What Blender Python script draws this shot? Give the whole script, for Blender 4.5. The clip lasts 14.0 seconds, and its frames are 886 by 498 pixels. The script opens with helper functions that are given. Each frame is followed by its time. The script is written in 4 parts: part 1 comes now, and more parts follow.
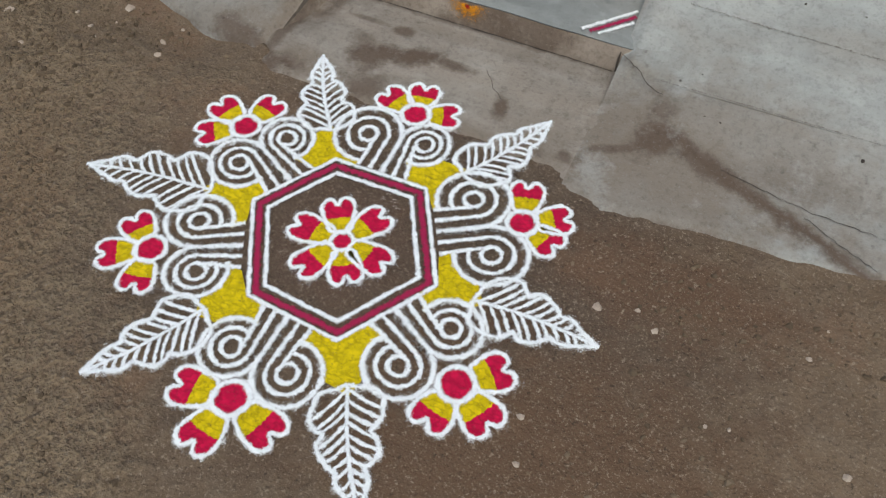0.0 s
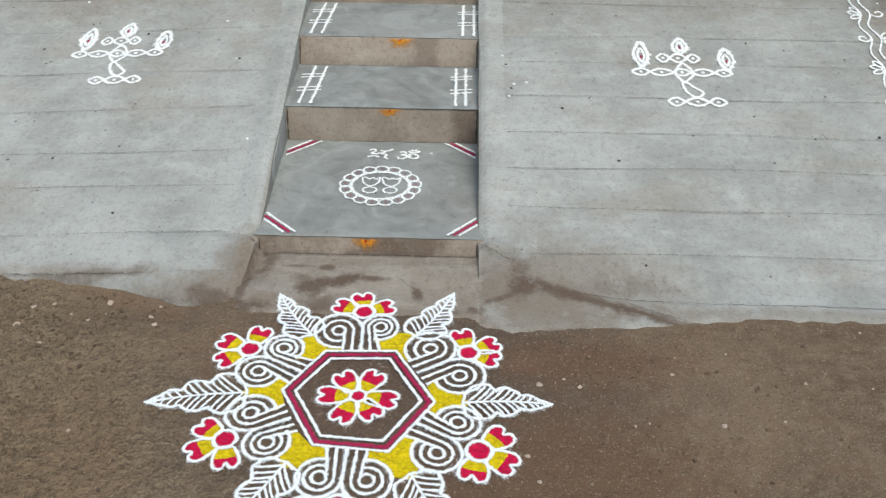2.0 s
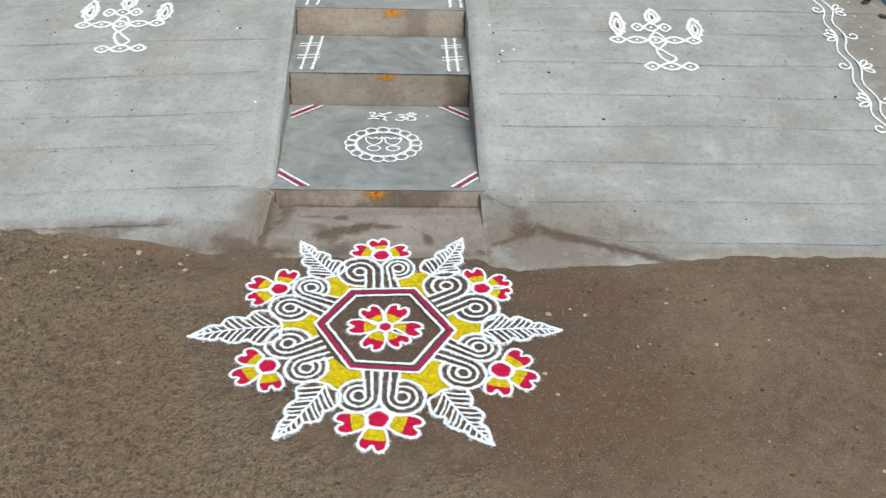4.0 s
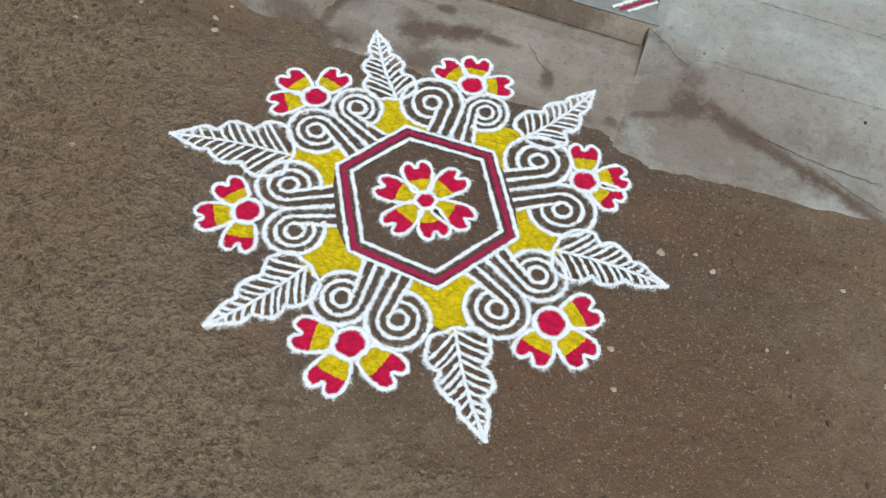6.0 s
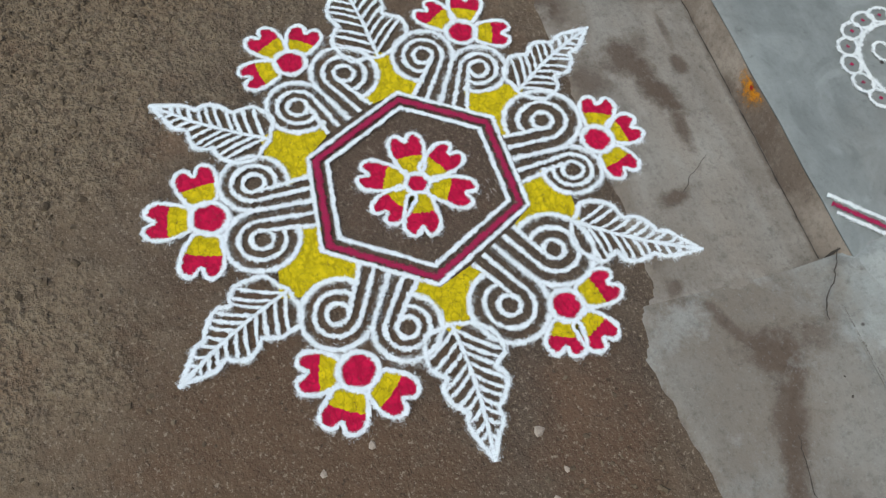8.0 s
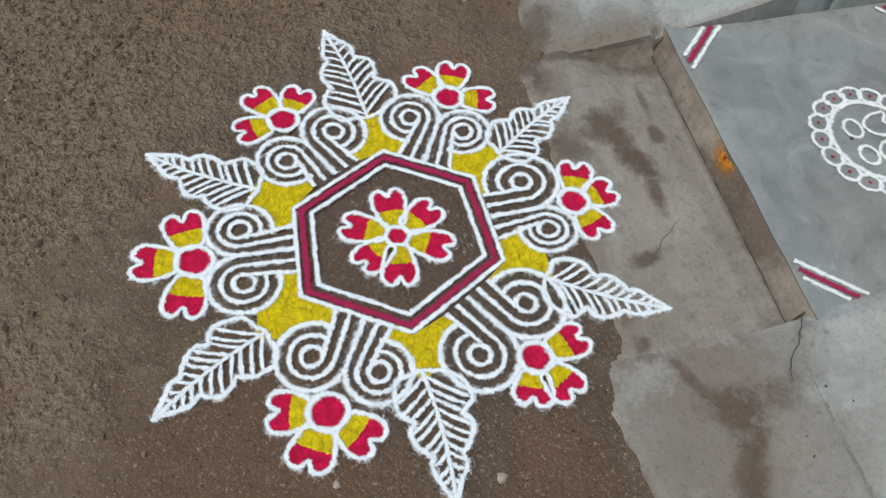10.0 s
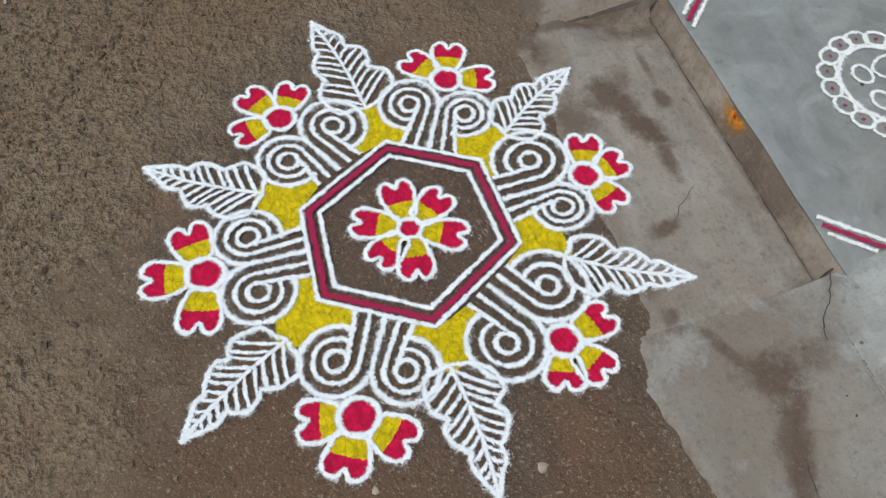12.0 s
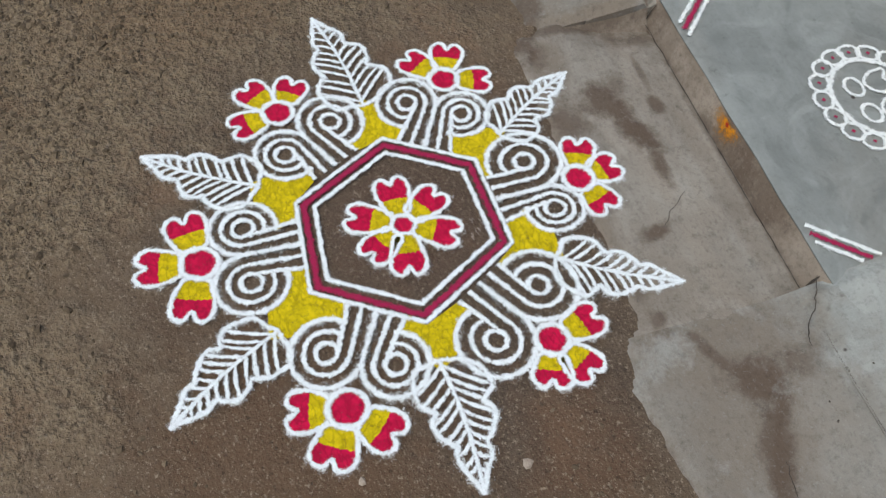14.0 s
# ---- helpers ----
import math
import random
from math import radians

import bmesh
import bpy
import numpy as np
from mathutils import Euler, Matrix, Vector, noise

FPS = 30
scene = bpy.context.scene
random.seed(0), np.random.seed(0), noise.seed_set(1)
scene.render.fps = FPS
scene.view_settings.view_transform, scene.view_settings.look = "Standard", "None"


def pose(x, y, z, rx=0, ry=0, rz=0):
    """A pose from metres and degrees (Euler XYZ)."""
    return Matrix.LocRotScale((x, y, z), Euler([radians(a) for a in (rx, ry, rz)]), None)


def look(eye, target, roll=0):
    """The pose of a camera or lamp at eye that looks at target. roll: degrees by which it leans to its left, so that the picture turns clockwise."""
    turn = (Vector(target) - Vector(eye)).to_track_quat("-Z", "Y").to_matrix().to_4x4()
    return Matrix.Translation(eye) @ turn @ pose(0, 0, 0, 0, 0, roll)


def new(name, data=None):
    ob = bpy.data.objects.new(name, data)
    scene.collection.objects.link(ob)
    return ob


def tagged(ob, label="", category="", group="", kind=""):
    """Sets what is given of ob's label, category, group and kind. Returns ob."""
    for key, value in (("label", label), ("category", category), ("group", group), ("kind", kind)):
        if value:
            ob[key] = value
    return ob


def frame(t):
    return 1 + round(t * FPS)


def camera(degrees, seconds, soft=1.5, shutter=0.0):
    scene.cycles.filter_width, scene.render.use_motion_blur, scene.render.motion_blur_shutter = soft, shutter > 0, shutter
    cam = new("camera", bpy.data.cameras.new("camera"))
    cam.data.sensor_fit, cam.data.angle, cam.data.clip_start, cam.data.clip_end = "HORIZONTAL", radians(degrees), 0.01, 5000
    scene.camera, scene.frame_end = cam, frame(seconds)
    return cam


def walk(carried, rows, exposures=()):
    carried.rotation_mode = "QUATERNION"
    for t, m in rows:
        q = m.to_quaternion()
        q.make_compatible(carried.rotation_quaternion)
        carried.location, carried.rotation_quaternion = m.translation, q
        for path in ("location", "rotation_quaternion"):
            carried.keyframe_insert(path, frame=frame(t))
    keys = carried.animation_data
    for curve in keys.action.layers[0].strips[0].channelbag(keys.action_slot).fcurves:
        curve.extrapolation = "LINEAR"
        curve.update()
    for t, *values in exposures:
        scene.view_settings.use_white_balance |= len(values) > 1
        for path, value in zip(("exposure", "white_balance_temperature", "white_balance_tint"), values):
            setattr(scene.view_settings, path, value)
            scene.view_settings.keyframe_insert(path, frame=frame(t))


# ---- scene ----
cam = camera(50.3, 14.0, soft=1.3)
PATH = [
    (0, (0.645, -0.873, 1.489), (0.143, 0.161, -0.148), -1.2),
    (0.5, (0.543, -1.034, 1.581), (0.161, 0.144, 0.01), 2.1),
    (1, (0.309, -1.249, 1.624), (0.226, 0.022, 0.083), -1.0),
    (1.5, (0.29, -1.535, 1.729), (0.258, -0.055, 0.383), 1.2),
    (2, (0.256, -1.847, 1.837), (0.233, -0.225, 0.667), 0.8),
    (2.5, (0.113, -2.054, 1.838), (0.237, -0.402, 0.718), 1.7),
    (3, (0.003, -2.148, 1.871), (0.176, -0.487, 0.769), 2.8),
    (3.5, (-0.017, -2.157, 1.87), (0.067, -0.498, 0.757), 2.6),
    (4, (0.017, -2.137, 1.84), (0.129, -0.52, 0.668), 2.6),
    (4.2, (0.049, -2.083, 1.817), (0.14, -0.52, 0.573), 2.3),
    (6.3, (0.439, -1.015, 1.55), (0.089, 0.017, -0.128), 7.2),
    (6.5, (0.533, -0.914, 1.526), (0.049, 0.047, -0.16), 2.9),
    (7, (0.623, -0.665, 1.419), (0.056, 0.199, -0.293), 7.1),
    (7.5, (0.727, -0.464, 1.417), (-0.03, 0.11, -0.344), 1.3),
    (8, (0.899, -0.289, 1.452), (-0.008, 0.07, -0.294), 6.6),
    (8.5, (0.993, -0.196, 1.474), (-0.065, 0.098, -0.198), 2.6),
    (8.7, (0.99, -0.213, 1.473), (-0.074, 0.125, -0.187), 4.4),
    (10.8, (1.006, -0.247, 1.466), (-0.066, 0.119, -0.183), 6.7),
    (11, (0.984, -0.238, 1.471), (-0.061, 0.115, -0.198), 4.9),
    (11.5, (0.962, -0.264, 1.45), (-0.041, 0.056, -0.25), 1.6),
    (12, (0.936, -0.269, 1.45), (-0.078, 0.097, -0.234), 1.9),
    (12.5, (0.939, -0.275, 1.45), (-0.07, 0.087, -0.239), 2.8),
    (13, (0.949, -0.277, 1.452), (-0.064, 0.097, -0.231), 3.6),
    (13.5, (0.951, -0.275, 1.458), (-0.051, 0.111, -0.229), 4.4),
    (14, (0.958, -0.279, 1.457), (-0.061, 0.108, -0.22), 4.4),
]
walk(cam, [(t, look(eye, target, roll)) for t, eye, target, roll in PATH],
     exposures=[(0, 0.05, 6600, 6), (1.0, 0.17, 6580, 4.6), (2.5, 0.42, 6490, 4.6), (4.2, 0.44, 6500, 4.8), (6.3, 0.15, 6420, 3.3), (7.5, -0.03, 6190, 2.0), (8.7, 0.07, 6260, 3.0), (11, 0.08, 6380, 4.5), (14, 0.08, 6440, 5.0)])

# ---- light ----
world = bpy.data.worlds.new("sky")
scene.world = world
world.use_nodes = True
wt = world.node_tree
sky = wt.nodes.new("ShaderNodeTexSky")
sky.sky_type, sky.sun_disc = "NISHITA", False
sky.sun_elevation, sky.sun_rotation = radians(62), radians(150)
sky.air_density, sky.dust_density = 1.0, 3.0
wt.links.new(sky.outputs[0], wt.nodes["Background"].inputs[0])
wt.nodes["Background"].inputs[1].default_value = 0.13
sun = new("sun", bpy.data.lights.new("sun", "SUN"))
sun.data.energy, sun.data.angle, sun.data.color = 1.5, radians(35), (1.0, 0.95, 0.88)
sun.matrix_world = look((0.9, -1.6, 3.5), (0, 0, 0))


# ---- materials ----
class Nodes:
    """Short hand for building one node material."""

    def __init__(self, name):
        self.mat = bpy.data.materials.new(name)
        self.mat.use_nodes = True
        self.t = self.mat.node_tree
        self.bsdf = self.t.nodes["Principled BSDF"]
        self.out = self.t.nodes["Material Output"]
        self.coord = self.t.nodes.new("ShaderNodeTexCoord").outputs["Object"]

    def put(self, socket, value):
        if isinstance(value, bpy.types.NodeSocket):
            self.t.links.new(value, socket)
        elif isinstance(value, tuple) and len(value) == 3 and len(socket.default_value) == 4:
            socket.default_value = (*value, 1)
        else:
            socket.default_value = value

    def math(self, op, a, b=0.0, clamp=False):
        n = self.t.nodes.new("ShaderNodeMath")
        n.operation, n.use_clamp = op, clamp
        self.put(n.inputs[0], a)
        self.put(n.inputs[1], b)
        return n.outputs[0]

    def noise(self, scale, detail=4.0, rough=0.6, stretch=None, shift=0.0):
        v = self.coord
        if stretch or shift:
            m = self.t.nodes.new("ShaderNodeMapping")
            m.inputs["Location"].default_value = (shift, shift * 0.7, shift * 0.3)
            m.inputs["Scale"].default_value = stretch or (1, 1, 1)
            self.put(m.inputs[0], v)
            v = m.outputs[0]
        n = self.t.nodes.new("ShaderNodeTexNoise")
        self.put(n.inputs["Vector"], v)
        n.inputs["Scale"].default_value, n.inputs["Detail"].default_value, n.inputs["Roughness"].default_value = scale, detail, rough
        return n.outputs["Fac"]

    def cells(self, scale, feature="F1"):
        n = self.t.nodes.new("ShaderNodeTexVoronoi")
        n.feature = feature
        n.inputs["Scale"].default_value = scale
        self.put(n.inputs["Vector"], self.coord)
        return n.outputs["Distance"]

    def step(self, value, low, high):
        n = self.t.nodes.new("ShaderNodeMapRange")
        n.interpolation_type = "SMOOTHSTEP"
        self.put(n.inputs["Value"], value)
        n.inputs["From Min"].default_value, n.inputs["From Max"].default_value = low, high
        return n.outputs[0]

    def mix(self, fac, a, b, mode="MIX"):
        n = self.t.nodes.new("ShaderNodeMix")
        n.data_type, n.blend_type = "RGBA", mode
        self.put(n.inputs["Factor"], fac)
        self.put(n.inputs[6], a)
        self.put(n.inputs[7], b)
        return n.outputs[2]

    def axis(self, which):
        n = self.t.nodes.new("ShaderNodeSeparateXYZ")
        self.put(n.inputs[0], self.coord)
        return n.outputs[which]

    def blot(self, x, y, rx, ry, turn=0.0, wobble=0.5):
        """A stain's shape, 1 in its middle: an ellipse on the ground with a frayed edge."""
        m = self.t.nodes.new("ShaderNodeMapping")
        m.vector_type = "TEXTURE"
        m.inputs["Location"].default_value = (x, y, 0)
        m.inputs["Rotation"].default_value = (0, 0, radians(turn))
        m.inputs["Scale"].default_value = (rx, ry, 1000)
        self.put(m.inputs[0], self.coord)
        n = self.t.nodes.new("ShaderNodeVectorMath")
        n.operation = "LENGTH"
        self.put(n.inputs[0], m.outputs[0])
        fray = self.math("MULTIPLY", self.math("SUBTRACT", self.noise(14, 8, 0.72), 0.5), wobble * 4.5)
        return self.step(self.math("ADD", n.outputs["Value"], fray), 1.25, 0.35)

    def bump(self, height, strength, distance):
        n = self.t.nodes.new("ShaderNodeBump")
        n.inputs["Strength"].default_value, n.inputs["Distance"].default_value = strength, distance
        self.put(n.inputs["Height"], height)
        self.put(self.bsdf.inputs["Normal"], n.outputs[0])

    def done(self, color, rough):
        self.put(self.bsdf.inputs["Base Color"], color)
        self.put(self.bsdf.inputs["Roughness"], rough)
        self.bsdf.inputs["Specular IOR Level"].default_value = 0.25
        return self.mat

    def cut(self, fac):
        """Leaves only the grains where fac is 1."""
        clear = self.t.nodes.new("ShaderNodeBsdfTransparent").outputs[0]
        n = self.t.nodes.new("ShaderNodeMixShader")
        self.put(n.inputs[0], fac)
        self.t.links.new(clear, n.inputs[1])
        self.t.links.new(self.bsdf.outputs[0], n.inputs[2])
        self.t.links.new(n.outputs[0], self.out.inputs[0])


def soil_material():
    n = Nodes("soil")
    patches, grain, fine = n.noise(1.6, 6, 0.62), n.noise(22, 6, 0.7), n.noise(140, 4, 0.7)
    c = n.mix(n.step(patches, 0.35, 0.66), (0.096, 0.067, 0.042), (0.160, 0.114, 0.073))
    c = n.mix(n.math("MULTIPLY", n.step(grain, 0.38, 0.70), 0.8), c, (0.172, 0.130, 0.089))
    # loose, crumbly earth away from the swept ground
    drift = n.math("MULTIPLY", n.math("SUBTRACT", n.noise(2.2, 4, 0.6, shift=9), 0.5), 1.6)
    loose = n.step(n.math("ADD", n.math("MULTIPLY", n.axis(0), -0.75), n.math("ADD", n.math("MULTIPLY", n.axis(1), -0.7), drift)), 0.18, 0.55)
    clods, bits = n.noise(46, 7, 0.78, shift=6), n.noise(105, 6, 0.75, shift=17)
    # lump tops paler, hollows darker: shade between the clods put into the colour
    c = n.mix(n.math("MULTIPLY", loose, n.step(clods, 0.42, 0.53)), c, (0.192, 0.144, 0.091))
    c = n.mix(n.math("MULTIPLY", loose, n.step(bits, 0.51, 0.60)), c, (0.238, 0.184, 0.120))
    c = n.mix(n.math("MULTIPLY", loose, n.step(clods, 0.42, 0.34)), c, (0.092, 0.068, 0.045))
    c = n.mix(n.math("MULTIPLY", loose, n.step(bits, 0.42, 0.35)), c, (0.078, 0.057, 0.038))
    # damp, swept ground round the drawing
    damp = n.blot(0.15, 0.0, 0.78, 0.58, 0, 0.35)
    c = n.mix(n.math("MULTIPLY", damp, 0.80), c, (0.075, 0.055, 0.041))
    c = n.mix(n.math("MULTIPLY", n.blot(0.0, 0.0, 0.17, 0.17, 0, 0.25), 0.7), c, (0.098, 0.062, 0.043))
    c = n.mix(n.math("MULTIPLY", n.blot(0.55, -0.30, 0.50, 0.34, 0, 0.4), 0.8), c, (0.112, 0.067, 0.039))
    c = n.mix(n.math("MULTIPLY", n.blot(0.62, 0.16, 0.30, 0.12, 0, 0.4), 0.7), c, (0.118, 0.068, 0.040))
    c = n.mix(n.math("MULTIPLY", n.blot(-0.72, -0.25, 0.22, 0.35, 20, 0.5), 0.55), c, (0.170, 0.112, 0.066))
    red = n.step(n.noise(4.0, 5, 0.6, shift=7), 0.54, 0.70)
    c = n.mix(n.math("MULTIPLY", red, 0.42), c, (0.160, 0.094, 0.056))
    c = n.mix(n.step(fine, 0.57, 0.68), c, (0.25, 0.20, 0.145))
    c = n.mix(n.math("MULTIPLY", n.step(n.noise(260, 3, 0.7, shift=12), 0.56, 0.66), 0.7), c, (0.23, 0.18, 0.125))
    c = n.mix(n.math("MULTIPLY", n.step(n.noise(95, 4, 0.7, shift=3), 0.58, 0.68), 0.7), c, (0.042, 0.030, 0.020))
    lumps = n.math("ADD", n.math("MULTIPLY", n.noise(46, 3, 0.55, shift=6), 1.6), n.math("MULTIPLY", n.noise(105, 2, 0.5, shift=17), 0.9))
    n.bump(n.math("ADD", n.noise(22, 3, 0.55), n.math("ADD", n.math("MULTIPLY", n.noise(170, 2, 0.5), 0.30), n.math("MULTIPLY", lumps, n.math("MULTIPLY", loose, 1.0)))), 0.9, 0.014)
    return n.done(c, 0.92)


def concrete_material(name, light, dark, brown=0.35, blots=(), bump=0.5, washes=(), grit=0.4, swirl=0.0):
    n = Nodes(name)
    big, mid, fine = n.noise(2.6, 7, 0.66), n.noise(11, 7, 0.7, (0.5, 1.3, 1)), n.noise(120, 4, 0.75)
    c = n.mix(n.step(big, 0.32, 0.68), dark, light)
    c = n.mix(n.math("MULTIPLY", n.step(mid, 0.45, 0.72), 0.45), c, tuple(min(1, 1.18 * v) for v in light))
    tan = n.step(n.noise(3.1, 6, 0.62, (0.6, 1.5, 1), 11), 0.46, 0.66)
    c = n.mix(n.math("MULTIPLY", tan, brown), c, (0.285, 0.240, 0.190))
    for x, y, rx, ry, turn, strength in washes:
        c = n.mix(n.math("MULTIPLY", n.blot(x, y, rx, ry, turn, 0.3), strength), c, (0.198, 0.164, 0.128))
    if swirl:
        # arcs left by the trowel
        arcs = n.t.nodes.new("ShaderNodeTexNoise")
        n.put(arcs.inputs["Vector"], n.coord)
        arcs.inputs["Scale"].default_value, arcs.inputs["Detail"].default_value, arcs.inputs["Distortion"].default_value = 5.0, 5.0, 2.2
        c = n.mix(n.math("MULTIPLY", n.step(arcs.outputs["Fac"], 0.52, 0.66), swirl), c, tuple(1.3 * v for v in light))
        c = n.mix(n.math("MULTIPLY", n.step(arcs.outputs["Fac"], 0.46, 0.34), swirl), c, tuple(0.75 * v for v in dark))
    # soil trodden and washed onto the concrete, and darker strips along its feet
    for x, y, rx, ry, turn, strength in blots:
        c = n.mix(n.math("MULTIPLY", n.blot(x, y, rx, ry, turn), strength), c, (0.110, 0.080, 0.058))
    patchy = n.noise(7, 6, 0.7, shift=15)
    c = n.mix(n.math("MULTIPLY", n.step(n.noise(26, 5, 0.7, shift=5), 0.60, 0.75), 0.6), c, n.mix(0.55, c, (0.0, 0.0, 0.0)))
    c = n.mix(n.math("MULTIPLY", n.step(patchy, 0.52, 0.68), grit), c, tuple(min(1, 1.2 * v) for v in light))
    c = n.mix(n.math("MULTIPLY", n.step(n.noise(48, 8, 0.75, shift=8), 0.50, 0.66), 1.3 * grit), c, n.mix(0.45, c, (0.02, 0.015, 0.01)))
    c = n.mix(n.math("MULTIPLY", n.step(fine, 0.50, 0.70), grit), c, n.mix(0.6, c, (0.02, 0.015, 0.01)))
    c = n.mix(n.math("MULTIPLY", n.step(n.noise(130, 5, 0.72, shift=1), 0.55, 0.70), 0.5 * grit), c, tuple(min(1, 1.15 * v) for v in light))
    specks = n.step(n.cells(13), 0.075, 0.035)
    c = n.mix(n.math("MULTIPLY", specks, n.step(n.noise(6, 2, 0.5, shift=2), 0.52, 0.60)), c, (0.06, 0.05, 0.045))
    n.bump(n.math("ADD", mid, n.math("MULTIPLY", fine, 0.5)), bump, 0.006)
    return n.done(c, 0.85)


def powder_material(name, color, thin, line=True, sharp=8.0):
    """Dry coloured powder: frayed at the borders of a line, with gaps where the ground shows."""
    n = Nodes(name)
    grain = n.noise(520, 3, 0.75)
    c = n.mix(n.step(n.noise(60, 4, 0.7), 0.35, 0.70), tuple((0.88 if line else 0.70) * v for v in color), color)
    c = n.mix(n.math("MULTIPLY", n.step(grain, 0.5, 0.75), 0.30), c, tuple(0.6 * v for v in color))
    gaps = n.math("ADD", n.math("MULTIPLY", n.math("SUBTRACT", grain, 0.5), 2.3), n.math("MULTIPLY", n.noise(90, 3, 0.6, shift=4), 1.15))
    if line:
        uv = n.t.nodes.new("ShaderNodeTexCoord").outputs["UV"]
        s = n.t.nodes.new("ShaderNodeSeparateXYZ")
        n.put(s.inputs[0], uv)
        edge = n.math("SUBTRACT", 1.0, n.math("ABSOLUTE", n.math("SUBTRACT", n.math("MULTIPLY", s.outputs[0], 2.0), 1.0)))
        cover = n.math("SUBTRACT", n.math("ADD", n.math("MULTIPLY", edge, 1.15), 0.045 - thin), gaps)
    else:
        # strokes left by the fingers that poured it
        strokes = n.math("ABSOLUTE", n.math("SUBTRACT", n.noise(42, 2, 0.5, (1, 1.6, 1), 6), 0.5))
        c = n.mix(n.math("MULTIPLY", n.step(strokes, 0.055, 0.008), 0.75), c, tuple(0.50 * v for v in color))
        cover = n.math("SUBTRACT", 1.05 - thin, gaps)
    n.cut(n.math("MULTIPLY", cover, sharp, True))
    n.bump(grain, 0.6, 0.002)
    return n.done(c, 0.95)


SOIL = soil_material()
def clod_material():
    n = Nodes("clod")
    own = n.t.nodes.new("ShaderNodeNewGeometry").outputs["Random Per Island"]
    c = n.mix(own, (0.080, 0.058, 0.037), (0.195, 0.147, 0.096))
    c = n.mix(n.math("MULTIPLY", n.step(n.noise(160, 4, 0.7), 0.45, 0.65), 0.5), c, (0.13, 0.10, 0.068))
    return n.done(c, 0.95)


CLOD = clod_material()
STONE = concrete_material("pebble", (0.50, 0.43, 0.35), (0.27, 0.21, 0.16), 0.3)
RAMP = concrete_material("ramp_concrete", (0.372, 0.388, 0.366), (0.262, 0.274, 0.256), 0.34, [
    (0.49, 0.50, 0.065, 0.060, 25, 0.95), (0.47, 0.57, 0.035, 0.05, 0, 0.6), (0.58, 0.475, 0.10, 0.030, -28, 0.85), (0.60, 0.470, 0.11, 0.009, -26, 0.95), (0.79, 0.398, 0.13, 0.009, -20, 0.95), (0.93, 0.337, 0.08, 0.008, -20, 0.9), (0.74, 0.415, 0.14, 0.026, -22, 0.85),
    (0.92, 0.345, 0.16, 0.022, -20, 0.75), (0.52, 0.265, 0.22, 0.035, 10, 0.7), (0.40, 0.44, 0.08, 0.015, 25, 0.7), (0.345, 0.39, 0.02, 0.03, 0, 0.7),
    (-0.50, 0.43, 0.10, 0.04, -20, 0.8), (-0.65, 0.42, 0.16, 0.03, -12, 0.7), (0.80, 0.50, 0.16, 0.05, 0, 0.3), (-0.95, 0.53, 0.3, 0.025, 4, 0.5)],
    grit=0.36, washes=[(-0.40, 0.57, 0.06, 0.20, 0, 0.95), (0.64, 0.52, 0.42, 0.20, -5, 0.6), (0.50, 0.38, 0.34, 0.20, -12, 0.75), (0.36, 0.45, 0.12, 0.22, 0, 0.6), (0.8, 2.45, 2.2, 0.75, 0, 0.42), (-1.3, 2.4, 1.6, 0.6, 0, 0.36), (2.12, 1.5, 0.24, 1.2, 0, 0.65), (1.3, 0.38, 0.8, 0.05, 0, 0.5), (-0.55, 0.45, 0.25, 0.09, 0, 0.7), (-0.45, 0.52, 0.07, 0.18, 0, 0.6), (-1.2, 0.54, 0.6, 0.05, 0, 0.6)])
STRIP = concrete_material("plaster_edge", (0.372, 0.388, 0.366), (0.29, 0.302, 0.282), 0.25, [(0.35, 0.66, 0.03, 0.02, 0, 0.6)],
                          washes=[(-0.41, 0.64, 0.08, 0.10, 0, 0.95), (-0.39, 0.9, 0.012, 0.35, 0, 0.5), (0.338, 1.2, 0.010, 0.6, 0, 0.5)])
APRON = concrete_material("apron_concrete", (0.330, 0.306, 0.264), (0.200, 0.176, 0.146), 0.50, [
    (-0.19, 0.480, 0.060, 0.058, 0, 0.92), (-0.225, 0.525, 0.035, 0.030, 0, 0.6), (-0.13, 0.508, 0.065, 0.036, 10, 0.9), (-0.075, 0.527, 0.055, 0.034, 0, 0.95), (0.0, 0.532, 0.055, 0.020, 0, 0.85),
    (-0.15, 0.591, 0.026, 0.020, 10, 0.85), (-0.255, 0.594, 0.055, 0.010, 0, 0.6), (-0.36, 0.62, 0.05, 0.07, 0, 0.7),
    (0.145, 0.455, 0.020, 0.045, 15, 0.9), (0.32, 0.385, 0.030, 0.020, 0, 0.75), (0.24, 0.37, 0.06, 0.020, 0, 0.5),
    # the last two are narrow darker strips at the ramp foot and riser foot
    (-0.16, 0.40, 0.06, 0.05, 0, 0.75), (-0.36, 0.37, 0.06, 0.05, 0, 0.9), (-0.41, 0.46, 0.025, 0.14, 0, 0.8), (0.02, 0.665, 0.4, 0.012, 0, 0.55)],
    washes=[(0.0, 0.345, 0.34, 0.055, 0, 0.85), (-0.32, 0.40, 0.10, 0.06, 0, 0.8), (0.24, 0.40, 0.14, 0.10, 0, 0.6), (0.05, 0.63, 0.30, 0.03, 0, 0.5)])
TREAD = concrete_material("tread_cement", (0.268, 0.285, 0.272), (0.198, 0.210, 0.200), 0.15, bump=0.25, grit=0.16, swirl=0.45)
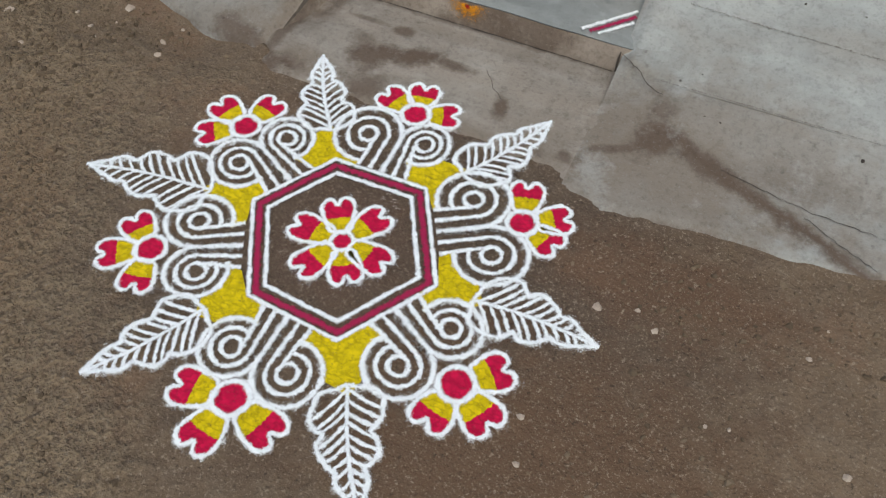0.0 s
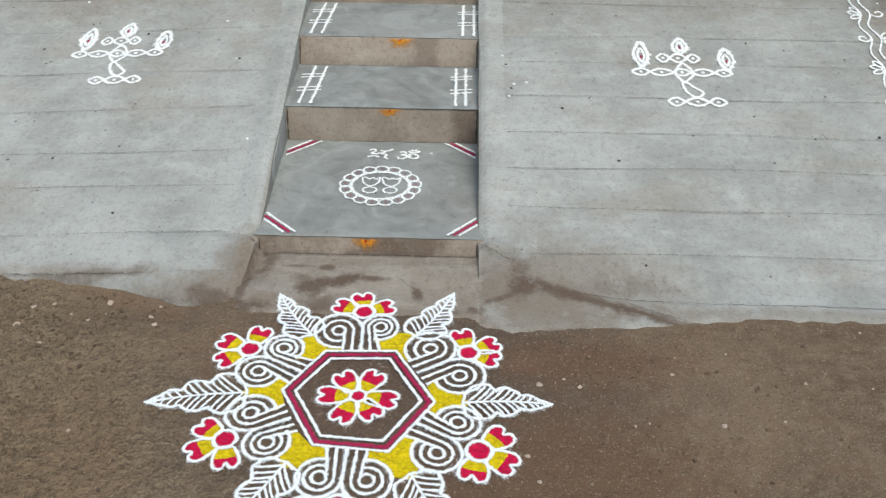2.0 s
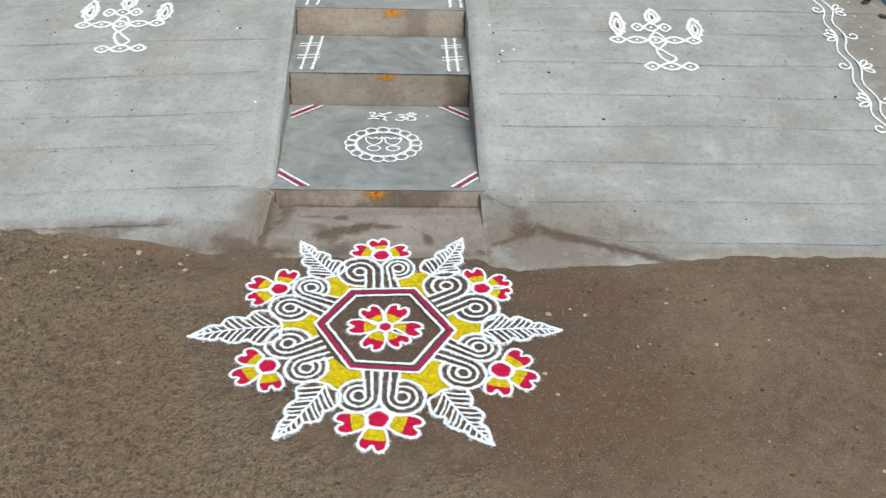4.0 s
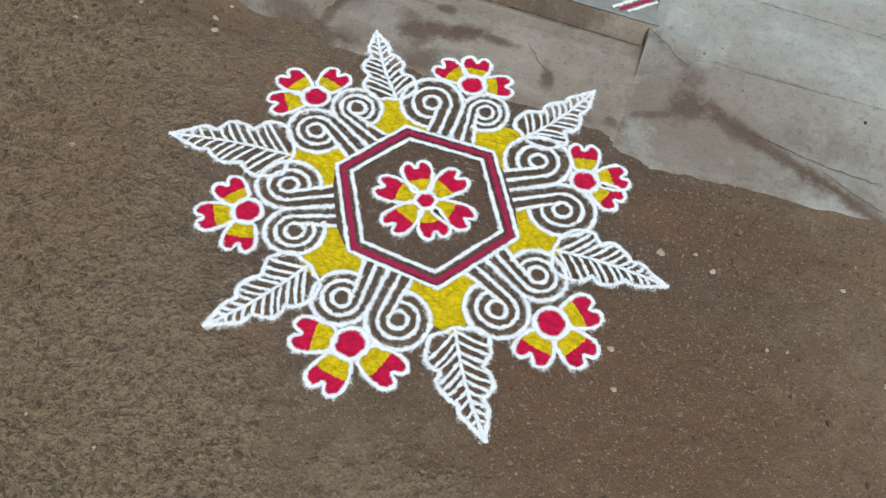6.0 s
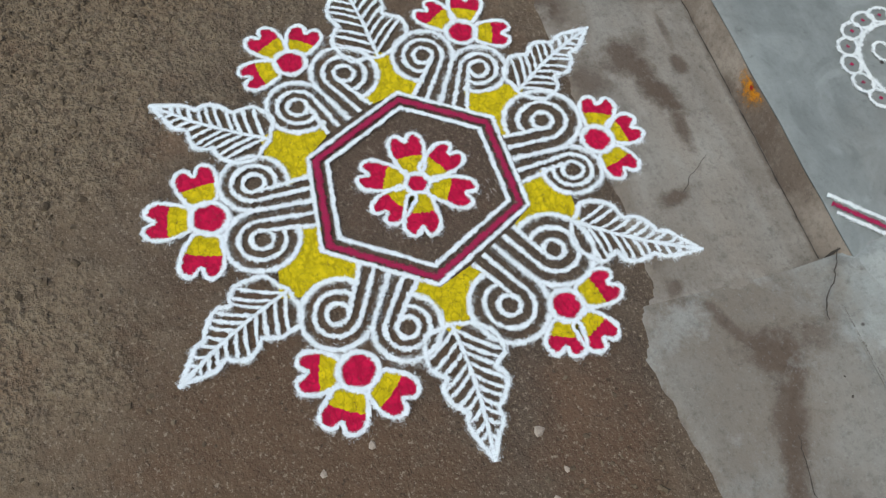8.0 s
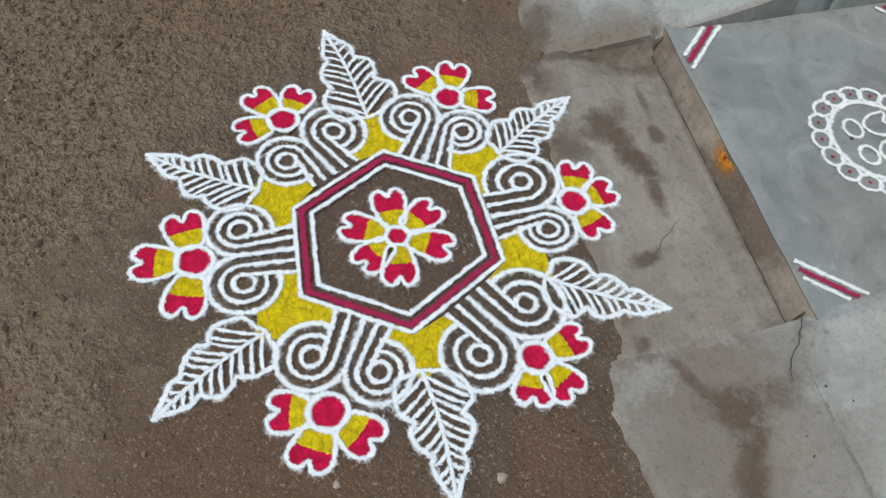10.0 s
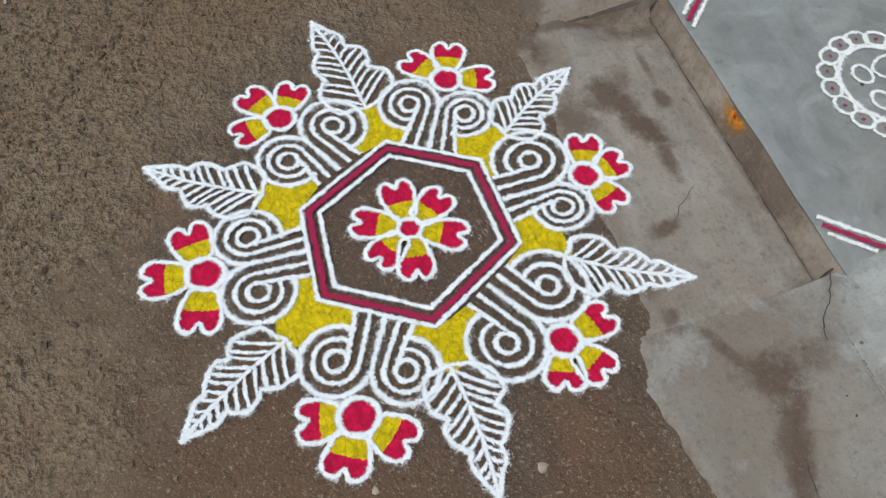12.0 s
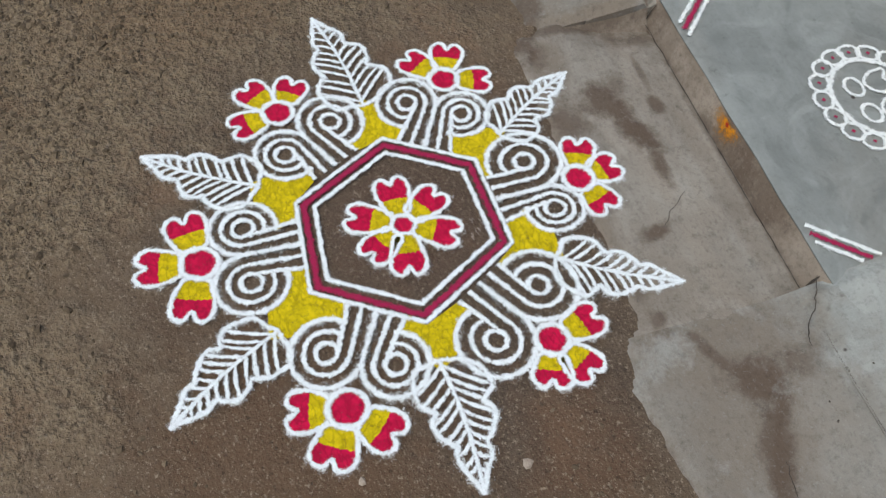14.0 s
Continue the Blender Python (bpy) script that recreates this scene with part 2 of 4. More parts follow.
RISER = concrete_material("riser_plaster", (0.335, 0.290, 0.236), (0.215, 0.174, 0.136), 0.6, [(0.30, 1.34, 0.07, 0.3, 0, 0.7), (-0.25, 0.69, 0.10, 0.3, 0, 0.55), (0.12, 0.69, 0.13, 0.3, 0, 0.8), (-0.38, 0.69, 0.05, 0.3, 0, 0.7), (-0.02, 0.69, 0.11, 0.3, 0, 0.8), (0.12, 1.74, 0.06, 0.3, 0, 0.5)])
WHITE = powder_material("white_powder", (0.91, 0.96, 0.98), 0.0)
DUST = powder_material("white_dust", (0.80, 0.83, 0.83), 0.45)
CHALK = powder_material("white_chalk", (0.91, 0.94, 0.92), 0.06)
JOINT = powder_material("joint_dirt", (0.165, 0.150, 0.128), 0.52)
FAINT = powder_material("faint_powder", (0.55, 0.48, 0.42), 0.45)
REDLINE = powder_material("red_powder_line", (0.38, 0.020, 0.080), 0.0)
RED = powder_material("red_powder", (0.64, 0.006, 0.066), 0.04, False)
YELLOW = powder_material("yellow_powder", (0.76, 0.59, 0.006), 0.09, False)
TURMERIC = powder_material("turmeric_paste", (0.66, 0.26, 0.008), -0.06, sharp=1.7)
VERMILION = powder_material("vermilion", (0.30, 0.02, 0.01), 0.0)


def plain_material(name, color, rough, vary=0.25, scale=18, specks=None):
    n = Nodes(name)
    c = n.mix(n.step(n.noise(scale, 5, 0.65), 0.32, 0.70), tuple((1 - vary) * v for v in color), color)
    c = n.mix(n.math("MULTIPLY", n.step(n.noise(3 * scale, 4, 0.7, shift=3), 0.58, 0.72), 0.35), c, tuple(0.5 * v for v in color))
    if specks:
        c = n.mix(n.step(n.cells(60), 0.20, 0.10), c, specks)
    n.bump(n.noise(4 * scale, 4, 0.6), 0.25, 0.004)
    return n.done(c, rough)


BLUE_LIGHT = plain_material("light_blue", (0.25, 0.60, 0.82), 0.7, 0.15, 5)
BLUE = plain_material("teal_blue_paint", (0.035, 0.20, 0.31), 0.5, 0.25, 6)
GRANITE = plain_material("dark_granite", (0.035, 0.038, 0.055), 0.25, 0.4, 40, (0.25, 0.26, 0.3))
DRY_LEAF = plain_material("dry_leaf", (0.115, 0.075, 0.042), 0.8, 0.5, 30)
MOSSY = plain_material("mossy_stone", (0.50, 0.53, 0.45), 0.9, 0.45, 14)
CRACK = plain_material("crack_dirt", (0.080, 0.067, 0.056), 1.0, 0.4, 60)


# ---- building helpers ----
class Shape:
    """Collects the faces of one mesh."""

    def __init__(self):
        self.v, self.f, self.uv = [], [], []

    def face(self, ids, uvs=None):
        self.f.append(tuple(ids))
        self.uv.extend(uvs or [(0.5, 0.5)] * len(ids))

    def mesh(self, name, material, smooth=True):
        me = bpy.data.meshes.new(name)
        me.from_pydata(self.v, [], self.f)
        layer = me.uv_layers.new(name="UVMap")
        layer.data.foreach_set("uv", [x for p in self.uv for x in p])
        if smooth:
            me.polygons.foreach_set("use_smooth", [True] * len(me.polygons))
        me.materials.append(material)
        me.update()
        return me


def part(name, shape, material, parent=None, label="", smooth=True):
    ob = new(name, shape.mesh(name, material, smooth) if isinstance(shape, Shape) else shape)
    ob.parent = parent
    return tagged(ob, label)


def thing(name, label, category, group="", kind="", at=(0, 0, 0)):
    ob = new(name)
    ob.location = at
    ob.empty_display_size = 0.05
    return tagged(ob, label, category, group, kind)


def wob(x, y, scale, seed=0.0):
    return noise.noise(Vector((x * scale, y * scale, seed)))


def interp(x, xs, ys):
    return float(np.interp(x, xs, ys))


def smooth01(a):
    a = min(1.0, max(0.0, a))
    return a * a * (3 - 2 * a)


def spline(pts, closed=False, ds=0.005):
    """A smooth curve through 2D points, in even steps."""
    p = [Vector(q) for q in pts]
    n = len(p)
    out = []
    for i in range(n if closed else n - 1):
        a, b, c, d = (p[(i + k) % n] if closed else p[min(n - 1, max(0, i + k))] for k in (-1, 0, 1, 2))
        m = max(2, int((c - b).length / ds))
        for k in range(m):
            t = k / m
            out.append(0.5 * (2 * b + (c - a) * t + (2 * a - 5 * b + 4 * c - d) * t * t + (3 * b - a - 3 * c + d) * t ** 3))
    if not closed:
        out.append(p[-1])
    return out


def straight(pts, ds=0.005):
    out = []
    for a, b in zip(pts, pts[1:]):
        a, b = Vector(a), Vector(b)
        m = max(1, int((b - a).length / ds))
        out += [a.lerp(b, k / m) for k in range(m)]
    return out + [Vector(pts[-1])]


def ring(c, rx, ry=None, turn=0.0, start=0.0, end=360.0, ds=0.005):
    ry = ry or rx
    m = max(10, int(math.radians(abs(end - start)) * max(rx, ry) / ds))
    ct, st = math.cos(radians(turn)), math.sin(radians(turn))
    out = []
    for k in range(m + 1):
        a = radians(start + (end - start) * k / m)
        x, y = rx * math.cos(a), ry * math.sin(a)
        out.append(Vector((c[0] + x * ct - y * st, c[1] + x * st + y * ct)))
    return out


def flat(x, y):
    return 0.0


def ribbon(shape, pts, width, lay=flat, lift=0.004, closed=False, rise=0.0012, uneven=0.22, thin_end=False):
    """A line of poured powder: a low ridge of uneven width that follows lay(x, y)."""
    n, base = len(pts), len(shape.v)
    seed = 13.7 * (len(shape.v) % 97)
    for i, p in enumerate(pts):
        a = pts[(i - 1) % n] if closed else pts[max(0, i - 1)]
        b = pts[(i + 1) % n] if closed else pts[min(n - 1, i + 1)]
        t = b - a
        if t.length < 1e-9:
            t = Vector((1, 0))
        t.normalize()
        side = Vector((-t.y, t.x))
        w = 0.98 * width * (1 + uneven * wob(p.x, p.y, 55, seed) + 0.6 * uneven * wob(p.x, p.y, 170, seed + 5))
        if thin_end:
            w *= 0.45 + 0.55 * min(1, 5 * i / n, 5 * (n - 1 - i) / n + 0.1)
        q = p + side * (0.10 * width * wob(p.x, p.y, 40, seed + 9))
        for k, up in ((-1, 0.0), (0, rise), (1, 0.0)):
            e = q + side * (w * k)
            shape.v.append((e.x, e.y, lay(e.x, e.y) + lift + up))
    for i in range(n if closed else n - 1):
        a, b = base + 3 * i, base + 3 * ((i + 1) % n)
        for k in (0, 1):
            u0, u1 = 0.5 * k, 0.5 * k + 0.5
            shape.face((a + k, b + k, b + k + 1, a + k + 1), [(u0, 0), (u0, 1), (u1, 1), (u1, 0)])


def patch(shape, outline, lay=flat, lift=0.002):
    """A filled area of powder."""
    from mathutils.geometry import tessellate_polygon
    base = len(shape.v)
    shape.v += [(p.x, p.y, lay(p.x, p.y) + lift) for p in outline]
    for tri in tessellate_polygon([[Vector((p.x, p.y, 0)) for p in outline]]):
        a, b, c = (outline[i] for i in tri)
        if (b - a).cross(c - a) < 0:
            tri = tri[::-1]
        shape.face([base + i for i in tri])


def sheet(shape, xs, ys, height):
    """An open grid over the ground."""
    base = len(shape.v)
    w = len(xs)
    shape.v += [(x, y, height(x, y)) for y in ys for x in xs]
    for j in range(len(ys) - 1):
        for i in range(w - 1):
            a = base + j * w + i
            shape.face((a, a + 1, a + w + 1, a + w))


def slab(shape, us, vs, top, bottom):
    """A closed slab: top(u, v) gives a place, bottom is the height of its underside."""
    base, w, h = len(shape.v), len(us), len(vs)
    shape.v += [tuple(top(u, v)) for v in vs for u in us]
    for j in range(h - 1):
        for i in range(w - 1):
            a = base + j * w + i
            shape.face((a, a + 1, a + w + 1, a + w))
    rim = [i for i in range(w)] + [j * w + w - 1 for j in range(1, h)] + [(h - 1) * w + i for i in range(w - 2, -1, -1)] + [j * w for j in range(h - 2, 0, -1)]
    high = len(shape.v)
    shape.v += [shape.v[base + r] for r in rim]
    low = len(shape.v)
    shape.v += [(shape.v[base + r][0], shape.v[base + r][1], bottom) for r in rim]
    for k in range(len(rim)):
        a, b = k, (k + 1) % len(rim)
        shape.face((high + b, high + a, low + a, low + b))
    shape.face([low + k for k in range(len(rim) - 1, -1, -1)])


def lump(shape, c, r, seed, squash=0.6, rough=0.35):
    """A stone or clod of 20 faces."""
    g = 1.618
    ico = [(-1, g, 0), (1, g, 0), (-1, -g, 0), (1, -g, 0), (0, -1, g), (0, 1, g), (0, -1, -g), (0, 1, -g), (g, 0, -1), (g, 0, 1), (-g, 0, -1), (-g, 0, 1)]
    tri = [(0, 11, 5), (0, 5, 1), (0, 1, 7), (0, 7, 10), (0, 10, 11), (1, 5, 9), (5, 11, 4), (11, 10, 2), (10, 7, 6), (7, 1, 8),
           (3, 9, 4), (3, 4, 2), (3, 2, 6), (3, 6, 8), (3, 8, 9), (4, 9, 5), (2, 4, 11), (6, 2, 10), (8, 6, 7), (9, 8, 1)]
    base, rnd = len(shape.v), random.Random(seed)
    sx, sy, a = rnd.uniform(0.7, 1.3), rnd.uniform(0.7, 1.1), rnd.uniform(0, 6.28)
    for x, y, z in ico:
        k = r / 1.9 * (1 + rough * rnd.uniform(-1, 1))
        x, y = x * k * sx, y * k * sy
        shape.v.append((c[0] + x * math.cos(a) - y * math.sin(a), c[1] + x * math.sin(a) + y * math.cos(a), c[2] + z * k * squash))
    for t in tri:
        shape.face([base + i for i in t])


# ---- the lie of the land ----
STAIR_L, STAIR_R = -0.392, 0.338


def ramp_height(x, y):
    if x > 0:
        return interp(y, (0.20, 0.36, 0.50, 0.69, 1.34, 1.774, 3.7), (0.001, 0.003, 0.010, 0.050, 0.215, 0.315, 0.74))
    return interp(y, (0.28, 0.46, 0.69, 1.34, 1.774, 3.7), (-0.035, -0.004, 0.052, 0.205, 0.305, 0.71)) + 0.05 * (min(x, STAIR_L) - STAIR_L)


def ramp_top(x, y):
    return ramp_height(x, y) + 0.003 * wob(x, y, 2.3, 3) + 0.0012 * wob(x, y, 11, 8)


def soil_height(x, y):
    rough = smooth01((math.hypot(x - 0.1, y) - 0.55) / 0.5)
    left = smooth01((-0.9 * x - 0.6 * y - 0.25 + 0.4 * wob(x, y, 1.5, 2)) / 0.5)
    z = -0.003 + rough * left * (0.0035 * abs(wob(x, y, 48, 14)) + 0.0022 * wob(x, y, 95, 16)) + rough * (0.006 * wob(x, y, 2.2) + (0.0025 + 0.005 * left) * wob(x, y, 12, 4) + (0.001 + 0.007 * left) * wob(x, y, 26, 6))
    z -= 0.036 * smooth01((-0.40 - x) / 0.2) * smooth01((y - 0.22) / 0.2)
    if x > 2.0:
        z += smooth01((x - 2.2) / 0.1) * max(0.0, ramp_height(2.2, y) - 0.07)
    if -4 < x < 2.15 and y > 0.2:
        z -= 0.15 * smooth01((y - border(x) - 0.06) / 0.12)
    return z


# front border of the concrete against the soil
def border(x):
    y = interp(x, (-3.5, -1.2, -1.0, -0.82, -0.63, -0.48, -0.42, -0.36, -0.2, 0.0, 0.2, 0.32, 0.36, 0.43, 0.60, 0.83, 0.99, 1.27, 1.67, 2.3),
               (0.53, 0.525, 0.510, 0.487, 0.43, 0.395, 0.345, 0.325, 0.318, 0.328, 0.322, 0.308, 0.285, 0.262, 0.288, 0.300, 0.322, 0.347, 0.345, 0.355))
    return y + 0.008 * wob(x, 0, 8) + 0.006 * wob(x, 1, 28)


def sink(x, y):
    return 0.07 * smooth01(0.5 + (border(x) + 0.014 * wob(x, y, 16, 5) - y) / 0.07)


# ---- ground ----
def spread(dense, far, count):
    a, b = dense
    out = []
    for k in range(1, count + 1):
        out.append((far / 0.4) ** (k / count) * 0.4)
    return out


def ground():
    xs = [-3 - d for d in reversed(spread((0, 1), 400, 14))] + list(np.arange(-3.0, -1.6, 0.05)) + list(np.arange(-1.6, -0.3, 0.007)) + list(np.arange(-0.3, 1.6, 0.0125)) + list(np.arange(1.6, 3.6, 0.03)) + [3.6 + d for d in spread((0, 1), 400, 14)]
    ys = [-2.2 - d for d in reversed(spread((0, 1), 400, 14))] + list(np.arange(-2.2, -1.0, 0.04)) + list(np.arange(-1.0, 0.62, 0.008)) + list(np.arange(0.62, 2.6, 0.04)) + [2.6 + d for d in spread((0, 1), 400, 14)]
    s = Shape()
    sheet(s, [float(v) for v in xs], [float(v) for v in ys], soil_height)
    ob = part("ground", s, SOIL)
    tagged(ob, "damp brown trodden earth yard, swept smooth round the drawing", "ground", kind="structure")


def apron():
    s = Shape()
    xs = [float(v) for v in np.arange(-0.62, 0.37, 0.0125)]
    ys = [float(v) for v in np.arange(0.12, 0.73, 0.0125)]

    def h(x, y):
        z = interp(y, (0.0, 0.52, 0.67, 0.8), (0.0, 0.0, -0.008, -0.010)) + 0.001 * wob(x, y, 9, 1) - 0.022 * smooth01((-0.30 - x) / 0.12) * smooth01((y - 0.46) / 0.12)
        return z - 0.05 * smooth01((-0.40 - x + 0.03 * wob(x, y, 12, 2)) / 0.06) * smooth01((0.5 - y) / 0.1) - sink(x, y)

    sheet(s, xs, ys, h)
    ob = part("pavement", s, APRON)
    tagged(ob, "worn tan concrete apron with damp soil stains before the step", "apron", kind="structure")


RIGHT_JOINTS = (0.634, 0.838, 1.018, 1.192, 1.385, 1.590, 1.757, 1.98, 2.235, 2.45, 2.70)
LEFT_JOINTS = (0.54, 0.702, 0.919, 1.090, 1.320, 1.532, 1.806, 2.043, 2.246, 2.46, 2.70)


def left_edge(y):
    return STAIR_L - 0.040 * max(0.0, (0.70 - y) / 0.35) ** 1.25


def ramp(name, side, joints, label):
    top = thing(name, label, "ramp", kind="structure")
    far = 2.23 if side > 0 else -3.4
    starts = (0.16 if side > 0 else 0.24,) + joints[:-1]
    for k, (y0, y1) in enumerate(zip(starts, joints)):
        s = Shape()
        rnd = random.Random(40 + k + 100 * (side > 0))
        lip = rnd.uniform(-0.0005, 0.0005)
        step = 0.0125 if k < 2 else 0.02
        us = [float(v) for v in np.linspace(0, 1, int(1.8 / step) if side > 0 else int(2.2 / step))]
        vs = [float(v) for v in np.linspace(0, 1, max(6, int((y1 - y0) / step)))]

        def place(u, v, y0=y0, y1=y1, lip=lip, k=k):
            y = y0 + v * (y1 - y0)
            inner = STAIR_R if side > 0 else left_edge(y)
            x = inner + (u if side > 0 else u ** 1.4) * (far - inner)
            # the joint runs a little crooked, with a trowelled lip
            y += 0.012 * ((1 - v) * wob(x, k, 1.3, side) * (1 if k else 0) + v * wob(x, k + 1, 1.3, side)) - (0.0015 if v == 0 else 0)
            z = ramp_top(x, y) + lip
            d = min(v, 1 - v) * (y1 - y0)
            z -= max(0, 0.0020 + 0.0034 * wob(x, k, 2.5, 9)) * (1 - smooth01(d / 0.008)) if (k or v > 0.5) else 0
            z -= 0.02 * (1 - smooth01(abs(x - inner) / 0.03)) if y > 0.66 else 0
            if k == 0 or y < 0.66:
                z -= sink(x, y)
            if side < 0 and y < 0.68:
                z += 0.012 * smooth01((left_edge(y) + 0.22 - x) / 0.2) * smooth01((x + 0.8) / 0.2)
                z -= 0.014 * (1 - smooth01((left_edge(y) - x) / 0.025))
            if side > 0 and y < 0.70:
                t = 1 - smooth01((x - STAIR_R) / 0.16)
                low = interp(y, (0.0, 0.52, 0.60, 0.69), (0.0005, 0.0005, 0.006, 0.030))
                z += t * (min(z, low) - z) if k == 0 or y < 0.66 else 0
            if side > 0:
                z -= 0.02 * smooth01((x - far + 0.05) / 0.05) * (0.6 + 0.8 * wob(y, 0, 7))
            return x, y, z

        if side < 0:
            us = us[::-1]
        slab(s, us, vs, place, -0.16)
        band = part("concrete_band", s, RAMP, top)
        if k:
            s = Shape()
            run = []
            for u in np.linspace(0.02, 0.99, 260):
                x = (STAIR_R + 0.06 if side > 0 else STAIR_L - 0.06) + u * ((far + 0.05 * -side) - (STAIR_R if side > 0 else STAIR_L))
                run.append(Vector((x, y0 + 0.012 * wob(x, k, 1.3, side))))
            ribbon(s, run, 0.0060 + 0.003 * rnd.random(), on_ramp, 0.0016, rise=0.0, uneven=1.1)
            part("joint_dirt", s, JOINT, band, "thin line of brown dirt")
    if side < 0:
        # rounded, dirt-covered foot of the broken corner
        s = Shape()

        def foot(u, v):
            y = 0.415 + v * 0.255
            high = ramp_top(left_edge(y), y) + 0.002 - sink(left_edge(y), y)
            low = -0.034 + 0.012 * smooth01((y - 0.60) / 0.07)
            x = left_edge(y) - 0.014 + u * 0.042 + 0.003 * wob(u, y, 14, 4)
            return x, y, low + (high - low) * (1 - smooth01(0.05 + 0.95 * u)) + 0.0015 * wob(x, y, 60, 7)

        slab(s, [float(v) for v in np.linspace(0, 1, 10)], [float(v) for v in np.linspace(0, 1, 40)], foot, -0.12)
        part("corner_foot", s, RISER, top, "brown-stained rounded corner")
    # smooth plastered edge along the stairs
    s = Shape()
    us = [float(v) for v in np.linspace(0, 1, 12)]
    vs = [float(v) for v in np.linspace(0, 1, 110)]

    def strip(u, v):
        y = 0.655 + v * 2.05
        a, b = (STAIR_R, STAIR_R + 0.117) if side > 0 else (STAIR_L - 0.097, STAIR_L)
        x = a + u * (b - a)
        d = (x - STAIR_R) if side > 0 else (STAIR_L - x)
        wave = 0.006 * wob(0, y, 4.0, side) * (1 - d / 0.12)
        z = ramp_top(x, y) + 0.001 - 0.014 * (1 - smooth01(d / 0.028)) - 0.012 * (1 - smooth01((y - 0.66) / 0.06))
        z += ((0.010 if side < 0 else 0.006) * smooth01((y - 0.75) / 0.3) + 0.003) * (1 - smooth01((d + 0.02 * wob(0, y, 5, side) - 0.03) / 0.07)) - 0.004 * smooth01((d - 0.09) / 0.02)
        return x + wave, y, z

    slab(s, us, vs, strip, -0.12)
    part("edge_strip", s, STRIP, top, "smooth grey plastered edge")
    return top


# each step: front and back of its tread, tread height, hidden depth, and where its leaning riser stands
STEPS = ((0.694, 1.325, 0.050, -0.06, 0.668, -0.008), (1.345, 1.700, 0.190, 0.0, 1.325, 0.050), (1.758, 2.112, 0.296, 0.15, 1.700, 0.190),
         (2.135, 2.60, 0.405, 0.24, 2.112, 0.296), (2.60, 3.6, 0.52, 0.3, 2.596, 0.405))


def riser_y(k, z):
    front, back, top_z, low, foot_y, foot_z = STEPS[k]
    return foot_y + (front - foot_y) * max(0.0, (z - foot_z) / (top_z - foot_z))


def stairs():
    top = thing("staircase", "grey cement steps with brown-stained risers between two ramps", "steps", kind="structure")
    for k, (y0, y1, z, low, foot_y, foot_z) in enumerate(STEPS):
        body, cap = Shape(), Shape()
        a, b = STAIR_L - 0.02, STAIR_R + 0.02
        us = [float(v) for v in np.linspace(0, 1, 40)]

        # riser face with rounded nose, uneven plaster
        vs = [float(v) for v in np.linspace(0, 1, 9)]
        base = len(body.v)
        for v in vs:
            for u in us:
                x = a + u * (b - a)
                zz = low - 0.04 + v * (z - 0.004 - low + 0.04)
                y = riser_y(k, zz) + 0.0025 * wob(x, zz, 9, k) + 0.004 * smooth01((v - 0.85) / 0.15)
                body.v.append((x, y, zz))
        for j in range(8):
            for i in range(39):
                p = base + j * 40 + i
                body.face((p, p + 1, p + 41, p + 40))
        n0 = len(body.v)
        body.v += [(a, y1 + 0.02, z - 0.004), (b, y1 + 0.02, z - 0.004), (a, y1 + 0.02, low - 0.04), (b, y1 + 0.02, low - 0.04)]
        body.face((base + 320, base + 359, n0 + 1, n0))
        body.face((base, n0 + 2, n0 + 3, base + 39))
        body.face((n0, n0 + 1, n0 + 3, n0 + 2))
        body.face([base + 40 * j for j in range(9)] + [n0, n0 + 2])
        body.face([base + 40 * j + 39 for j in range(8, -1, -1)] + [n0 + 3, n0 + 1])
        step = part("step", body, RISER, top)
        vs = [float(v) for v in np.linspace(0, 1, 30)]

        def tread(u, v, y0=y0, y1=y1, z=z, k=k):
            x, y = a + u * (b - a), y0 - 0.001 + v * (y1 + 0.01 - y0)
            d = v * (y1 - y0)
            return x, y + 0.0025 * wob(x, 0, 9, k) * (1 - min(1, d / 0.05)), z - 0.004 * (1 - smooth01(d / 0.012)) + 0.0015 * wob(x, y, 4, k)

        slab(cap, us, vs, tread, z - 0.0065)
        part("tread", cap, TREAD, step, "smooth blue-grey cement tread")


# ---- drawings in powder ----
SPOKES = (31.2, 91.8, 151.1, 207.4, 268.2, 330.6)
FLOWER_R = (0.357, 0.359, 0.372, 0.366, 0.375, 0.382)
CORNER_A = (-4.5, 62.5, 121.0, 175.6, 242.0, 297.0)
CORNER_R = (0.198, 0.192, 0.191, 0.190, 0.189, 0.204)
LEAF_BASE = ((0.290, -0.017), (0.147, 0.249), (-0.154, 0.245), (-0.299, 0.002), (-0.155, -0.240), (0.160, -0.267))
LEAF_TIP = ((0.530, -0.015), (0.259, 0.457), (-0.278, 0.434), (-0.565, -0.043), (-0.280, -0.441), (0.287, -0.468))
PETALS = (((340, 0.100), (30, 0.107), (105, 0.112)), ((20, 0.102), (99, 0.098), (160, 0.108)), ((75, 0.107), (158, 0.111), (217, 0.113)),
          ((146, 0.103), (212, 0.112), (283, 0.107)), ((188, 0.123), (261, 0.122), (343, 0.128)), ((258, 0.108), (330, 0.115), (43, 0.111)))
# for each scroll: along and across its spoke, first the clockwise one
CORES = (((0.286, 0.068), (0.270, 0.070)), ((0.288, 0.052), (0.272, 0.070)), ((0.290, 0.054), (0.292, 0.060)),
         ((0.278, 0.063), (0.273, 0.057)), ((0.289, 0.058), (0.291, 0.062)), ((0.292, 0.062), (0.285, 0.058)))


# loose white dust that blew off the lines
BLOWN = Shape()


def polar(angle, r):
    return Vector((r * math.cos(radians(angle)), r * math.sin(radians(angle))))


